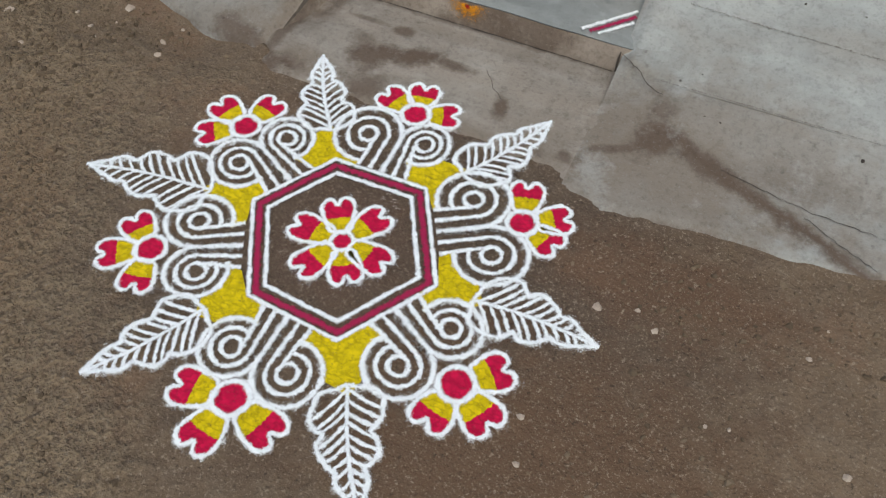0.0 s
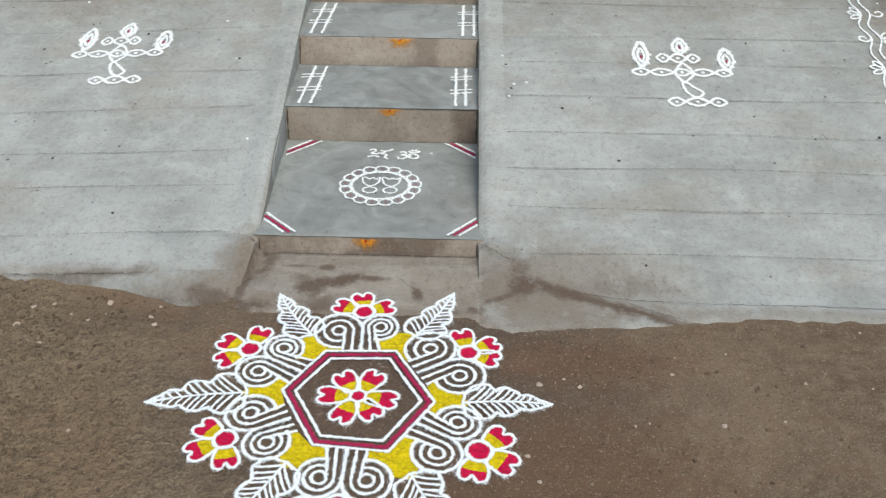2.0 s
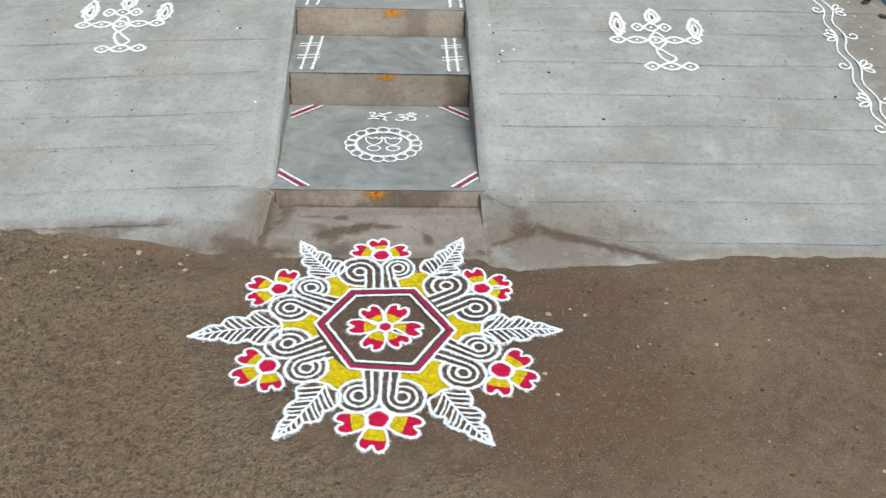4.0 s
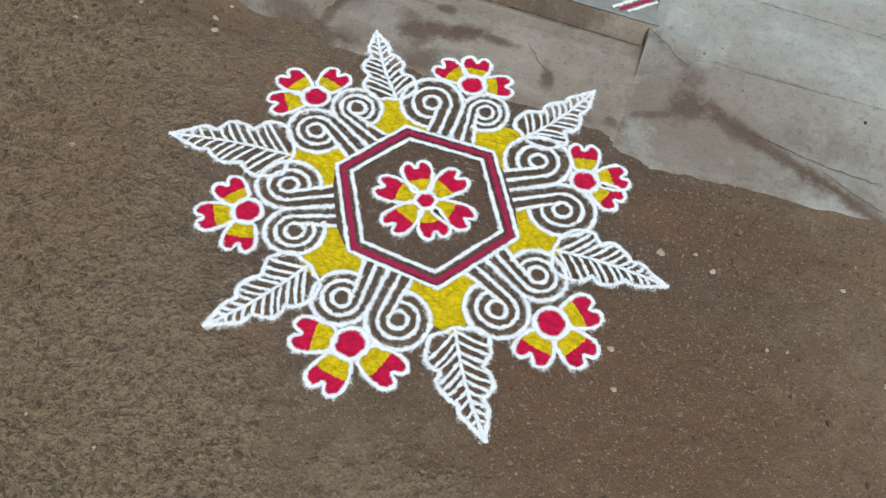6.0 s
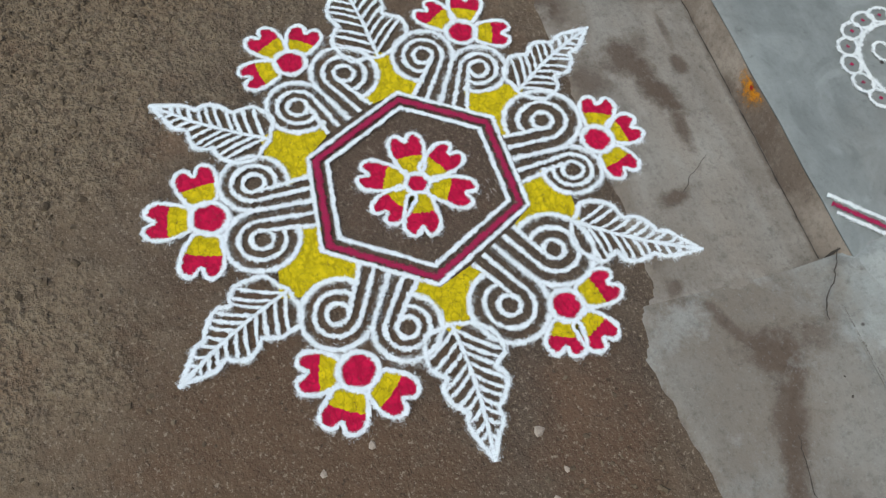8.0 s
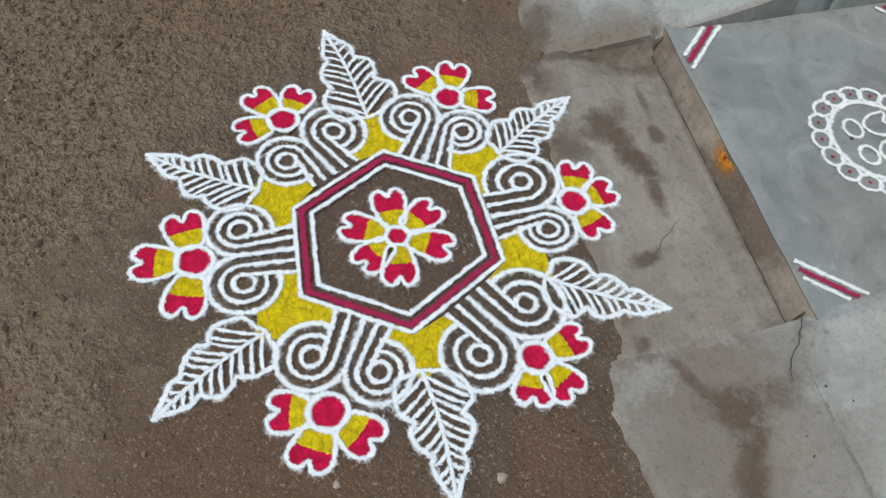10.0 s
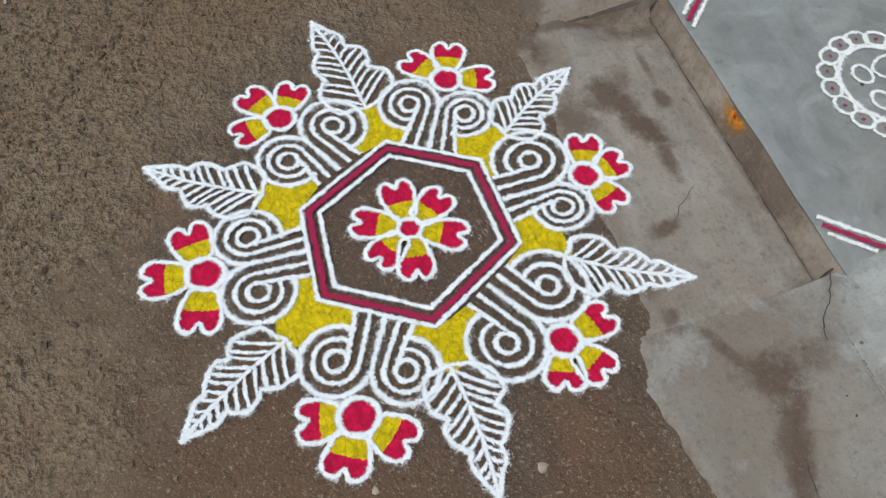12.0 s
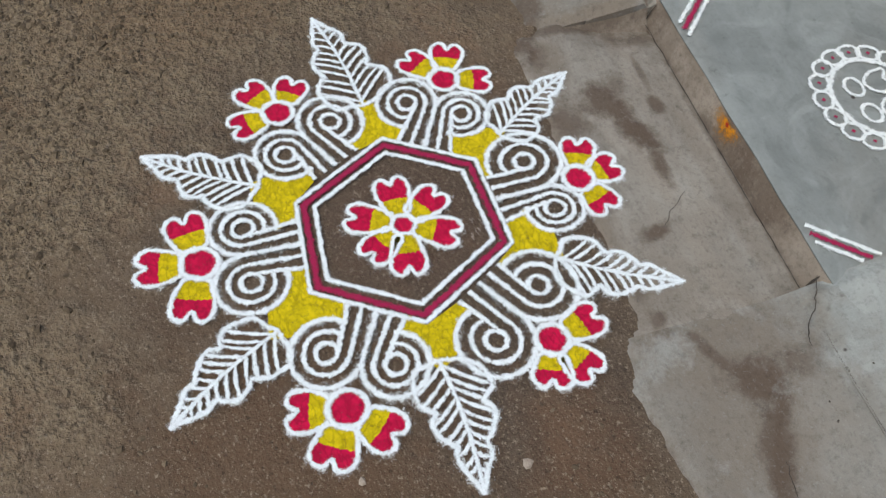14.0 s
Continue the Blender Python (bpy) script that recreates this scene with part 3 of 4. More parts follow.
def petal(parent, c, angle, length, inner, width, split, name="petal"):
    """A heart-shaped petal: white outline, yellow near the middle, red outside."""
    d = polar(angle, 1)
    e = Vector((-d.y, d.x))
    length *= 0.945
    half = [(inner, 0.25), (0.45 * length, 0.40), (0.68 * length, 0.49), (0.86 * length, 0.47), (0.97 * length, 0.30), (0.955 * length, 0.14)]
    side = lambda s: [Vector(c) + d * u + e * (s * width * w) for u, w in half]
    notch = [Vector(c) + d * (0.82 * length)]
    loop = spline(side(1) + notch + side(-1)[::-1], True, 0.004)
    line = Shape()
    ribbon(line, loop, 0.0086, closed=True, lift=0.0045)
    flower = part(name, line, WHITE, parent)
    ribbon(BLOWN, loop, 0.026, closed=True, lift=0.0014, rise=0.0, uneven=0.5)
    where = split * length
    along = lambda p: (p - Vector(c)).dot(d) - 0.14 * width * (1 - (2 * (p - Vector(c)).dot(e) / width) ** 2) + 0.1 * width
    near = [p for p in loop if along(p) < where]
    outer = [p for p in loop if along(p) >= where]
    cut = max(range(len(loop)), key=lambda i: along(loop[i]) < where and along(loop[(i + 1) % len(loop)]) >= where)
    far_run = [loop[(cut + 1 + k) % len(loop)] for k in range(len(outer))]
    near_run = [loop[(cut + 1 + len(outer) + k) % len(loop)] for k in range(len(near))]
    bow = [far_run[-1].lerp(far_run[0], t) + d * (0.04 * width * math.sin(math.pi * t) + 0.0035 * wob(t * 14, angle, 1) + 0.003 * wob(t * 47, angle, 1)) for t in np.linspace(0.04, 0.96, 24)]
    fill = Shape()
    patch(fill, far_run + bow, lift=0.0020)
    part("red_fill", fill, RED, flower, "crimson powder")
    fill = Shape()
    patch(fill, near_run + bow[::-1], lift=0.0017)
    part("yellow_fill", fill, YELLOW, flower, "yellow powder")


def rangoli():
    top = thing("rangoli", "six-pointed rangoli of white, crimson and yellow powder on brown earth", "rangoli")
    corner = lambda i, f: polar(CORNER_A[i % 6], CORNER_R[i % 6] * f)
    for name, f, w, mat, label in (("outer_line", 1.085, 0.0086, WHITE, ""), ("red_band", 1.002, 0.0122, REDLINE, "crimson powder band"), ("inner_line", 0.893, 0.0090, WHITE, "")):
        s = Shape()
        loop = straight([corner(i, f) for i in range(6)] + [corner(0, f)], 0.004)[:-1]
        ribbon(s, loop, w, lift=0.0036 if mat is REDLINE else 0.0054, closed=True)
        part(name, s, mat, top, label)
    # the flower in the middle
    flower = new("central_flower")
    flower.parent = top
    tagged(flower, "six-petalled crimson and yellow flower")
    for a, r in ((62, 0.114), (123, 0.111), (180, 0.117), (245, 0.116), (304, 0.106), (351, 0.118)):
        petal(flower, (0.003, 0.001), a, 1.02 * r, 0.024, 0.066, 0.56)
    s = Shape()
    ribbon(s, ring((0.003, 0.001), 0.0215)[:-1], 0.009, closed=True)
    part("ring", s, WHITE, flower)
    s = Shape()
    patch(s, ring((0.003, 0.001), 0.018)[:-1], lift=0.003)
    part("heart", s, RED, flower, "crimson powder dot")
    s = Shape()
    rnd = random.Random(9)
    for k in range(9):
        p = Vector((0.045 + 0.022 * rnd.uniform(-1, 1), 0.128 + 0.016 * rnd.uniform(-1, 1)))
        ribbon(s, [p, p + Vector((0.005, 0.003)), p + Vector((0.010, 0.002))], 0.004)
    part("smudge", s, FAINT, top, "faint white scuff")
    # six flowers at the ends of the scrolls
    for k in range(6):
        flower = new("flower")
        flower.parent = top
        c = polar(SPOKES[k], FLOWER_R[k])
        big = 1.0 + 0.12 * (k in (4, 5))
        for a, r in PETALS[k]:
            petal(flower, c, a, r, 0.029 * big, 0.069 * big, 0.62)
        s = Shape()
        ribbon(s, ring(c, 0.0305 * big, 0.0295 * big, 20 * k)[:-1], 0.0105, closed=True, lift=0.005)
        part("ring", s, WHITE, flower)
        s = Shape()
        patch(s, ring(c, 0.027 * big)[:-1], lift=0.003)
        part("heart", s, RED, flower, "crimson powder disc")
    # scrolls: two mirrored curls on each spoke
    outer = {}
    for k in range(6):
        d = polar(SPOKES[k], 1)
        e = Vector((-d.y, d.x))
        for sgn, (uc, vc) in zip((-1, 1), CORES[k]):
            s = Shape()
            r0, start = 0.0185, 0.187
            lane = [0.0, (vc - r0) * 0.52, vc - r0]
            flare = [0.0, 0.027, 0.053]
            at = lambda u, v: d * u + e * (sgn * v)
            for j in range(3):
                r = vc - lane[j]
                arc = [(uc + 1.06 * r * math.sin(radians(q)), vc - r * math.cos(radians(q))) for q in np.linspace(0, 360 - math.degrees(math.acos(r0 / r)) if j < 2 else 345, 48)]
                run = [(start + 0.0 * j, flare[j]), (0.55 * start + 0.45 * uc, 0.5 * (flare[j] + lane[j]))]
                pts = spline([at(*q) for q in run + arc], False, 0.004)
                if j == 0:
                    if sgn > 0:
                        ribbon(s, pts, 0.0099)
                    else:
                        ribbon(s, [p for p in pts if (p.dot(d) > uc - 0.02) or abs(p.dot(e)) > 0.02], 0.0099)
                    outer[(k, sgn)] = [at(*q) for q in arc]
                    ribbon(BLOWN, pts, 0.030, lift=0.0013, rise=0.0, uneven=0.5)
                else:
                    ribbon(s, pts, 0.0092)
            part("scroll", s, WHITE, top)
    # yellow fields between hexagon, curls and leaf
    for i in range(6):
        a, b = (i - 1) % 6, i
        left = outer[(a, 1)][::-1]
        right = outer[(b, -1)]
        base = Vector(LEAF_BASE[i])
        near = lambda pts: min(range(len(pts)), key=lambda q: (pts[q] - base).length)
        da, db = polar(SPOKES[a], 1), polar(SPOKES[b], 1)
        ea, eb = Vector((-da.y, da.x)), Vector((-db.y, db.x))
        loop = [da * 0.186 + ea * 0.058] + left[:near(left) + 1] + [base * 1.07] + right[near(right):] + [db * 0.186 - eb * 0.058] + [corner(i, 1.10)]
        s = Shape()
        patch(s, straight(loop + loop[:1], 0.01)[:-1], lift=0.0022)
        part("yellow_field", s, YELLOW, top, "patchy yellow powder")
    # leaves
    for i in range(6):
        s = Shape()
        b, t = Vector(LEAF_BASE[i]), Vector(LEAF_TIP[i])
        d = t - b
        n = d.length
        d.normalize()
        e = Vector((-d.y, d.x))
        rnd = random.Random(60 + i)
        wide = 0.067 * (n / 0.25) * (0.92 if i in (1, 2) else 1.0)
        prof = [(0.0, 0.0), (0.02, 0.30), (0.05, 0.70), (0.14, 0.97), (0.27, 1.02), (0.355, 0.78), (0.385, 0.64), (0.46, 0.80), (0.56, 0.76), (0.635, 0.50), (0.665, 0.40), (0.75, 0.44), (0.86, 0.25), (1.0, 0.0)]
        bend = lambda u: e * (0.008 * math.sin(math.pi * u) * (-1 if i % 2 else 1))
        ends = {}
        for sgn in (1, -1):
            q = [b + d * (n * (u + 0.014 * rnd.uniform(-1, 1) * (0 < u < 1))) + bend(u) + e * (sgn * wide * w * rnd.uniform(0.93, 1.06)) for u, w in prof]
            line = spline(q, False, 0.004)
            ribbon(s, line, 0.0092, lift=0.0045)
            ends[sgn] = line
            ribbon(BLOWN, line, 0.028, lift=0.0012, rise=0.0, uneven=0.5)
        ribbon(s, [b + d * (n * u) + bend(u) for u in np.linspace(0, 1.02, 60)], 0.008, lift=0.005)
        for sgn in (1, -1):
            for j in range(11):
                u = 0.045 + 0.085 * j + 0.01 * rnd.uniform(-1, 1)
                if u > 0.93:
                    continue
                p = b + d * (n * u) + bend(u)
                way = (d * (0.80 - 0.1 * u) + e * sgn).normalized()
                # run out until the outline is met
                q = min(ends[sgn], key=lambda z: abs((z - p).cross(way)) + (10 if (z - p).dot(way) < 0 else 0))
                mid = p.lerp(q, 0.5) + d * 0.003
                ribbon(s, spline([p, mid, q], False, 0.004), 0.0066 + 0.0012 * rnd.random(), thin_end=True)
        part("leaf", s, WHITE, top)
    tagged(part("blown_dust", BLOWN, DUST, top), "thin white dust beside the lines", kind="stuff")


def on_ramp(x, y):
    return ramp_top(x, y)


def on_tread(z):
    return lambda x, y: z + 0.0015


def lamp_drawing(x0, y0, size, lean, label):
    """A line drawing of a standing lamp with three flames, in looped chains."""
    top = thing("lamp_drawing", label, "chalk drawing", "lamp drawings on the ramps")
    put = lambda u, v: Vector((x0 + size * u + lean * size * v, y0 + size * v))
    lay = on_ramp
    w = 0.013

    def chain(parent_shape, c, widths, height):
        u = c[0] - sum(widths) / 2
        top_line, low_line = [], []
        for k, wd in enumerate(widths):
            for q in (0.0, 0.25, 0.5, 0.75):
                h = height * math.sin(math.pi * q)
                top_line.append((u + wd * q, c[1] + (h if k % 2 == 0 else -h)))
                low_line.append((u + wd * q, c[1] - (h if k % 2 == 0 else -h)))
            u += wd
        for line in (top_line, low_line):
            ribbon(parent_shape, spline([put(*q) for q in line + [(u, c[1])]], False, 0.006), w, lay, 0.004)
        u = c[0] - sum(widths) / 2
        for wd in widths:
            ribbon(parent_shape, ring(put(u + wd / 2, c[1]), 0.004)[:-1], 0.007, lay, 0.004, True)
            u += wd

    s = Shape()
    chain(s, (0.02, 0.0), (0.065, 0.09, 0.065), 0.022)
    part("foot", s, CHALK, top)
    s = Shape()
    ribbon(s, spline([put(*q) for q in ((0.02, 0.02), (0.05, 0.05), (0.02, 0.085), (-0.015, 0.12), (-0.02, 0.08), (0.0, 0.04), (0.03, 0.02))], False, 0.006), w, lay, 0.004)
    ribbon(s, spline([put(*q) for q in ((-0.015, 0.11), (0.03, 0.165), (-0.005, 0.225), (-0.04, 0.165), (-0.01, 0.11))], False, 0.006), w, lay, 0.004)
    part("stem", s, CHALK, top)
    s = Shape()
    chain(s, (-0.0125, 0.172), (0.07, 0.09, 0.07, 0.09, 0.07), 0.020)
    part("arm_chain", s, CHALK, top)
    s = Shape()
    chain(s, (-0.017, 0.258), (0.052, 0.066, 0.052), 0.025)
    part("upper_chain", s, CHALK, top)
    for u, v, k in ((-0.162, 0.265, 1.35), (-0.002, 0.325, 0.85), (0.170, 0.245, 1.15)):
        s = Shape()
        pts = [(u, v - 0.045 * k), (u + 0.026, v - 0.012), (u + 0.026, v + 0.024 * k), (u + 0.004, v + 0.065 * k), (u - 0.025, v + 0.022 * k), (u - 0.025, v - 0.014)]
        ribbon(s, spline([put(*q) for q in pts], True, 0.006), 0.019, lay, 0.004, True, uneven=0.9)
        ribbon(s, spline([put(u + 0.45 * (a - u), v + 0.55 * (b - v)) for a, b in pts], True, 0.006), 0.013, lay, 0.004, True, uneven=0.7)
        f = part("flame", s, CHALK, top)
        s = Shape()
        ribbon(s, [put(u, v - 0.012), put(u + 0.001, v - 0.004), put(u, v + 0.004)], 0.009, lay, 0.005)
        part("red_dot", s, REDLINE, f, "dark red dot")


def vine():
    top = thing("vine_drawing", "white wavy double-line vine drawn along the ramp edge", "chalk drawing")
    nodes = (0.50, 0.675, 0.850, 1.022, 1.183, 1.388, 1.590, 1.775, 1.946, 2.11, 2.28, 2.44, 2.60)
    beat = lambda y: interp(y, nodes, range(len(nodes)))
    path = lambda y: interp(y, (0.45, 0.87, 1.03, 1.19, 1.40, 2.2, 2.7), (1.998, 1.976, 1.948, 1.930, 1.922, 1.933, 1.945)) + 0.013 * math.sin(2 * math.pi * (beat(y) + 0.25))
    lines = (Shape(), Shape())
    for s, off in zip(lines, (-0.019, 0.019)):
        ribbon(s, [Vector((path(y) + off, y)) for y in np.arange(0.45, 2.62, 0.006)], 0.0085, on_ramp, 0.004)
        part("stem_line", s, CHALK, top)
    for k, y in enumerate(nodes):
        for sgn in (-1, 1):
            x = path(y) + sgn * 0.021
            s = Shape()
            if (k + (sgn > 0)) % 2 == 0:
                for a in (-22, 18, 52):
                    c = Vector((x + sgn * 0.029 * math.cos(radians(a)), y - 0.012 + 0.040 * math.sin(radians(a))))
                    ribbon(s, ring(c, 0.022, 0.0105, a if sgn > 0 else 180 - a, ds=0.004)[:-1], 0.0090, on_ramp, 0.004, True)
                part("sprig", s, CHALK, top)
            else:
                pts = [Vector((x + sgn * (0.004 + 0.026 + r * math.cos(q)), y + 0.85 * r * math.sin(q))) for q, r in zip(np.linspace(3.3, 9.6, 34), np.linspace(0.029, 0.008, 34))]
                ribbon(s, pts, 0.0095, on_ramp, 0.004)
                part("curl", s, CHALK, top)


def tread_drawings():
    lay = on_tread(0.050)
    top = thing("lotus_drawing", "white ring of small loops round two drawn footprints on the step", "chalk drawing")
    c = Vector((-0.010, 1.003))
    s = Shape()
    ribbon(s, ring(c, 0.103, 0.090)[:-1], 0.012, lay, 0.003, True)
    part("inner_ring", s, CHALK, top)
    for k in range(17):
        a = 2 * math.pi * (k + 0.3) / 17
        p = c + Vector((0.126 * math.cos(a), 0.112 * math.sin(a)))
        s = Shape()
        ribbon(s, ring(p, 0.0235, 0.0195, math.degrees(a) + 90, ds=0.004)[:-1], 0.0088, lay, 0.003, True)
        loop = part("loop", s, CHALK, top)
        s = Shape()
        ribbon(s, [p + Vector((-0.003, -0.002)), p, p + Vector((0.003, 0.002))], 0.0062, lay, 0.003)
        part("red_dot", s, REDLINE, loop, "crimson dot")
    for sgn in (-1, 1):
        x = c.x + 0.036 * sgn
        s = Shape()
        ribbon(s, spline([Vector(q) for q in ((x - 0.032, c.y + 0.050), (x - 0.024, c.y + 0.012), (x, c.y - 0.006), (x + 0.024, c.y + 0.012), (x + 0.032, c.y + 0.052), (x + 0.018, c.y + 0.041), (x + 0.006, c.y + 0.050), (x - 0.006, c.y + 0.041), (x - 0.018, c.y + 0.049))], True, 0.004), 0.0085, lay, 0.003, True)
        ribbon(s, ring((x, c.y - 0.032), 0.024, 0.019, ds=0.004)[:-1], 0.0085, lay, 0.003, True)
        part("footprint_outline", s, CHALK, top)

    # two brushed letters in a round southern script, above the ring
    word = thing("script_letters", "two white hand-drawn letters and a dot on the step", "chalk writing")
    strokes = (((-0.070, 1.262), (-0.052, 1.270), (-0.046, 1.255), (-0.062, 1.240), (-0.040, 1.236), (-0.030, 1.246)), ((-0.074, 1.214), (-0.050, 1.220), (-0.028, 1.214)),
               ((-0.030, 1.262), (-0.006, 1.258), (0.020, 1.272)), ((-0.008, 1.252), (-0.024, 1.240), (-0.004, 1.232), (-0.010, 1.212), (0.004, 1.200)),
               ((0.046, 1.250), (0.064, 1.256), (0.068, 1.238), (0.052, 1.232), (0.072, 1.226), (0.066, 1.206), (0.044, 1.204), (0.040, 1.218)),
               ((0.076, 1.228), (0.092, 1.240), (0.112, 1.232), (0.114, 1.214), (0.096, 1.206), (0.080, 1.214), (0.088, 1.226)),
               ((0.078, 1.262), (0.088, 1.250), (0.106, 1.250), (0.120, 1.264)), ((0.092, 1.272), (0.094, 1.258)), ((0.106, 1.274), (0.104, 1.258)))
    s = Shape()
    for q in strokes[:4]:
        ribbon(s, spline([Vector((p[0], p[1] - 0.012)) for p in q], False, 0.004), 0.0105, lay, 0.003)
    part("letter", s, CHALK, word)
    s = Shape()
    for q in strokes[4:]:
        ribbon(s, spline([Vector((p[0], p[1] - 0.012)) for p in q], False, 0.004), 0.0105, lay, 0.003)
    part("letter", s, CHALK, word)
    s = Shape()
    ribbon(s, ring((0.163, 1.234), 0.003)[:-1], 0.007, lay, 0.003, True)
    part("dot", s, CHALK, word)

    # striped corners of the lowest tread
    for a, b in (((-0.384, 0.815), (-0.268, 0.702)), ((0.330, 0.806), (0.233, 0.702)), ((-0.257, 1.314), (-0.378, 1.202)), ((0.215, 1.314), (0.330, 1.208))):
        t = thing("corner_stripe", "two white lines and a crimson line across a step corner", "chalk drawing", "striped corners of the step")
        a, b = Vector(a), Vector(b)
        across = (b - a).normalized()
        across = Vector((-across.y, across.x))
        inward = 1 if across.dot(Vector((0, 1.03)) - a) > 0 else -1
        for off, mat, w, nm in ((0.0, CHALK, 0.010, "white_line"), (-0.0145, REDLINE, 0.010, "red_line"), (-0.029, CHALK, 0.010, "white_line")):
            trim = 0.9 * abs(off)
            k = trim / (b - a).length
            p, q = a.lerp(b, k), b.lerp(a, k)
            s = Shape()
            ribbon(s, straight([p + across * off * inward, q + across * off * inward], 0.006), w, lay, 0.003)
            part(nm, s, mat, t)

    # ladder marks on the next two treads
    for z, y0, y1, sides in ((0.190, 1.350, 1.700, ((-0.343, -0.298, 0.02), (0.250, 0.288, -0.004))), (0.296, 1.760, 2.112, ((-0.346, -0.300, 0.02), (0.272, 0.318, -0.002)))):
        for xa, xb, lean in sides:
            t = thing("ladder_mark", "white crossed ladder lines drawn at the end of a step", "chalk drawing", "ladder marks on the steps")
            lay2 = on_tread(z)
            for x in (xa, xb):
                s = Shape()
                ribbon(s, straight([Vector((x, y0)), Vector((x + lean + 0.004, y1 - 0.02))], 0.006), 0.013, lay2, 0.003, uneven=0.4)
                part("rail_line", s, CHALK, t)
            for f in (0.30, 0.38, 0.64, 0.71):
                y = y0 + f * (y1 - y0)
                s = Shape()
                ribbon(s, straight([Vector((xa - 0.022, y)), Vector((xb + 0.026, y + 0.012))], 0.006), 0.010, lay2, 0.003, uneven=0.4)
                part("rung_line", s, CHALK, t)

    # turmeric and vermilion dabs on the risers
    for k, (x, size) in enumerate(((-0.034, 1.0), (0.002, 1.0), (0.020, 1.05), (0.03, 1.05))):
        z = STEPS[k][2]
        t = thing("turmeric_mark", "orange turmeric smear with a dark red dot on a riser", "turmeric mark", "turmeric marks on the risers")
        for nm, rx, rz, mat, dz, off in (("smear", 0.066 if k else 0.056, 0.032 if k else 0.036, TURMERIC, -0.014, 0.0045), ("dot", 0.008, 0.007, VERMILION, -0.012, 0.0065)):
            s = Shape()
            m = 40
            face = lambda h: riser_y(k, h) - off
            s.v.append((x, face(z + dz * size), z + dz * size))
            for q in range(m):
                a = 2 * math.pi * q / m
                w = size * (1 + 0.22 * wob(math.cos(a), math.sin(a), 2, 10 * x + z))
                h = min(z - 0.003, z + dz * size + rz * w * math.sin(a))
                s.v.append((x + rx * w * math.cos(a), face(h), h))
            for q in range(m):
                s.face((0, 1 + (q + 1) % m, 1 + q), [(0.5, 0), (0.08, 0), (0.08, 0)])
            part(nm, s, mat, t)


# ---- loose things ----
def cracks():
    top = thing("crack", "dark dirt-filled cracks in the ramp and dark lines round the risers", "crack", kind="structure")
    runs = (((0.336, 0.672), (0.378, 0.648), (0.42, 0.612), (0.455, 0.602)), ((0.62, 0.470), (0.72, 0.452), (0.84, 0.436), (0.94, 0.432)),
            ((0.80, 0.42), (0.88, 0.385), (0.96, 0.35)), ((0.95, 0.432), (1.15, 0.428), (1.4, 0.428), (1.7, 0.424), (2.1, 0.43)), ((-1.35, 0.538), (-1.0, 0.535), (-0.78, 0.532)))
    # thin dark lines along the feet of the lower risers
    for a, b, y, z in ((STAIR_L + 0.01, STAIR_R - 0.01, 0.664, -0.0065), (STAIR_L + 0.01, STAIR_R, 1.321, 0.051), (STAIR_L + 0.01, STAIR_R, 1.696, 0.191)):
        s = Shape()
        ribbon(s, [Vector((x, y + 0.002 * wob(x, y, 30))) for x in np.arange(a, b, 0.006)], 0.0009, lambda p, q, z=z: z, 0.002, rise=0.0, uneven=1.2)
        part("joint_line", s, CRACK, top)
    # dark lines up both ends of the lower risers
    for k in (0, 1, 2):
        for x in (STAIR_L + 0.006, STAIR_R - 0.006):
            s = Shape()
            low, high = STEPS[k][5] + 0.004, STEPS[k][2] - 0.008
            ribbon(s, [Vector((x + 0.002 * wob(0, z, 40, k), z)) for z in np.arange(low, high, 0.006)], 0.0022, lift=0.0, rise=0.0, uneven=0.9)
            s.v = [(a, riser_y(k, b) - 0.0045, b) for a, b, c in s.v]
            part("end_line", s, CRACK, top)
    for q in (((0.070, 0.550), (0.086, 0.53), (0.112, 0.50), (0.14, 0.475)),):
        s = Shape()
        pts = [p + Vector((0.004 * wob(p.x, p.y, 60), 0.004 * wob(p.x, p.y, 45, 3))) for p in spline([Vector(p) for p in q], False, 0.006)]
        ribbon(s, pts, 0.0005, flat, 0.0022, rise=0.0, uneven=0.9, thin_end=True)
        part("crack_line", s, CRACK, top)
    for q in runs:
        s = Shape()
        pts = [p + Vector((0.004 * wob(p.x, p.y, 60) + 0.003 * wob(p.x, p.y, 190), 0.005 * wob(p.x, p.y, 45, 3) + 0.003 * wob(p.x, p.y, 170, 3))) for p in spline([Vector(p) for p in q], False, 0.006)]
        ribbon(s, pts, 0.0008, on_ramp, 0.0030, rise=0.0, uneven=0.9, thin_end=True)
        part("crack_line", s, CRACK, top)


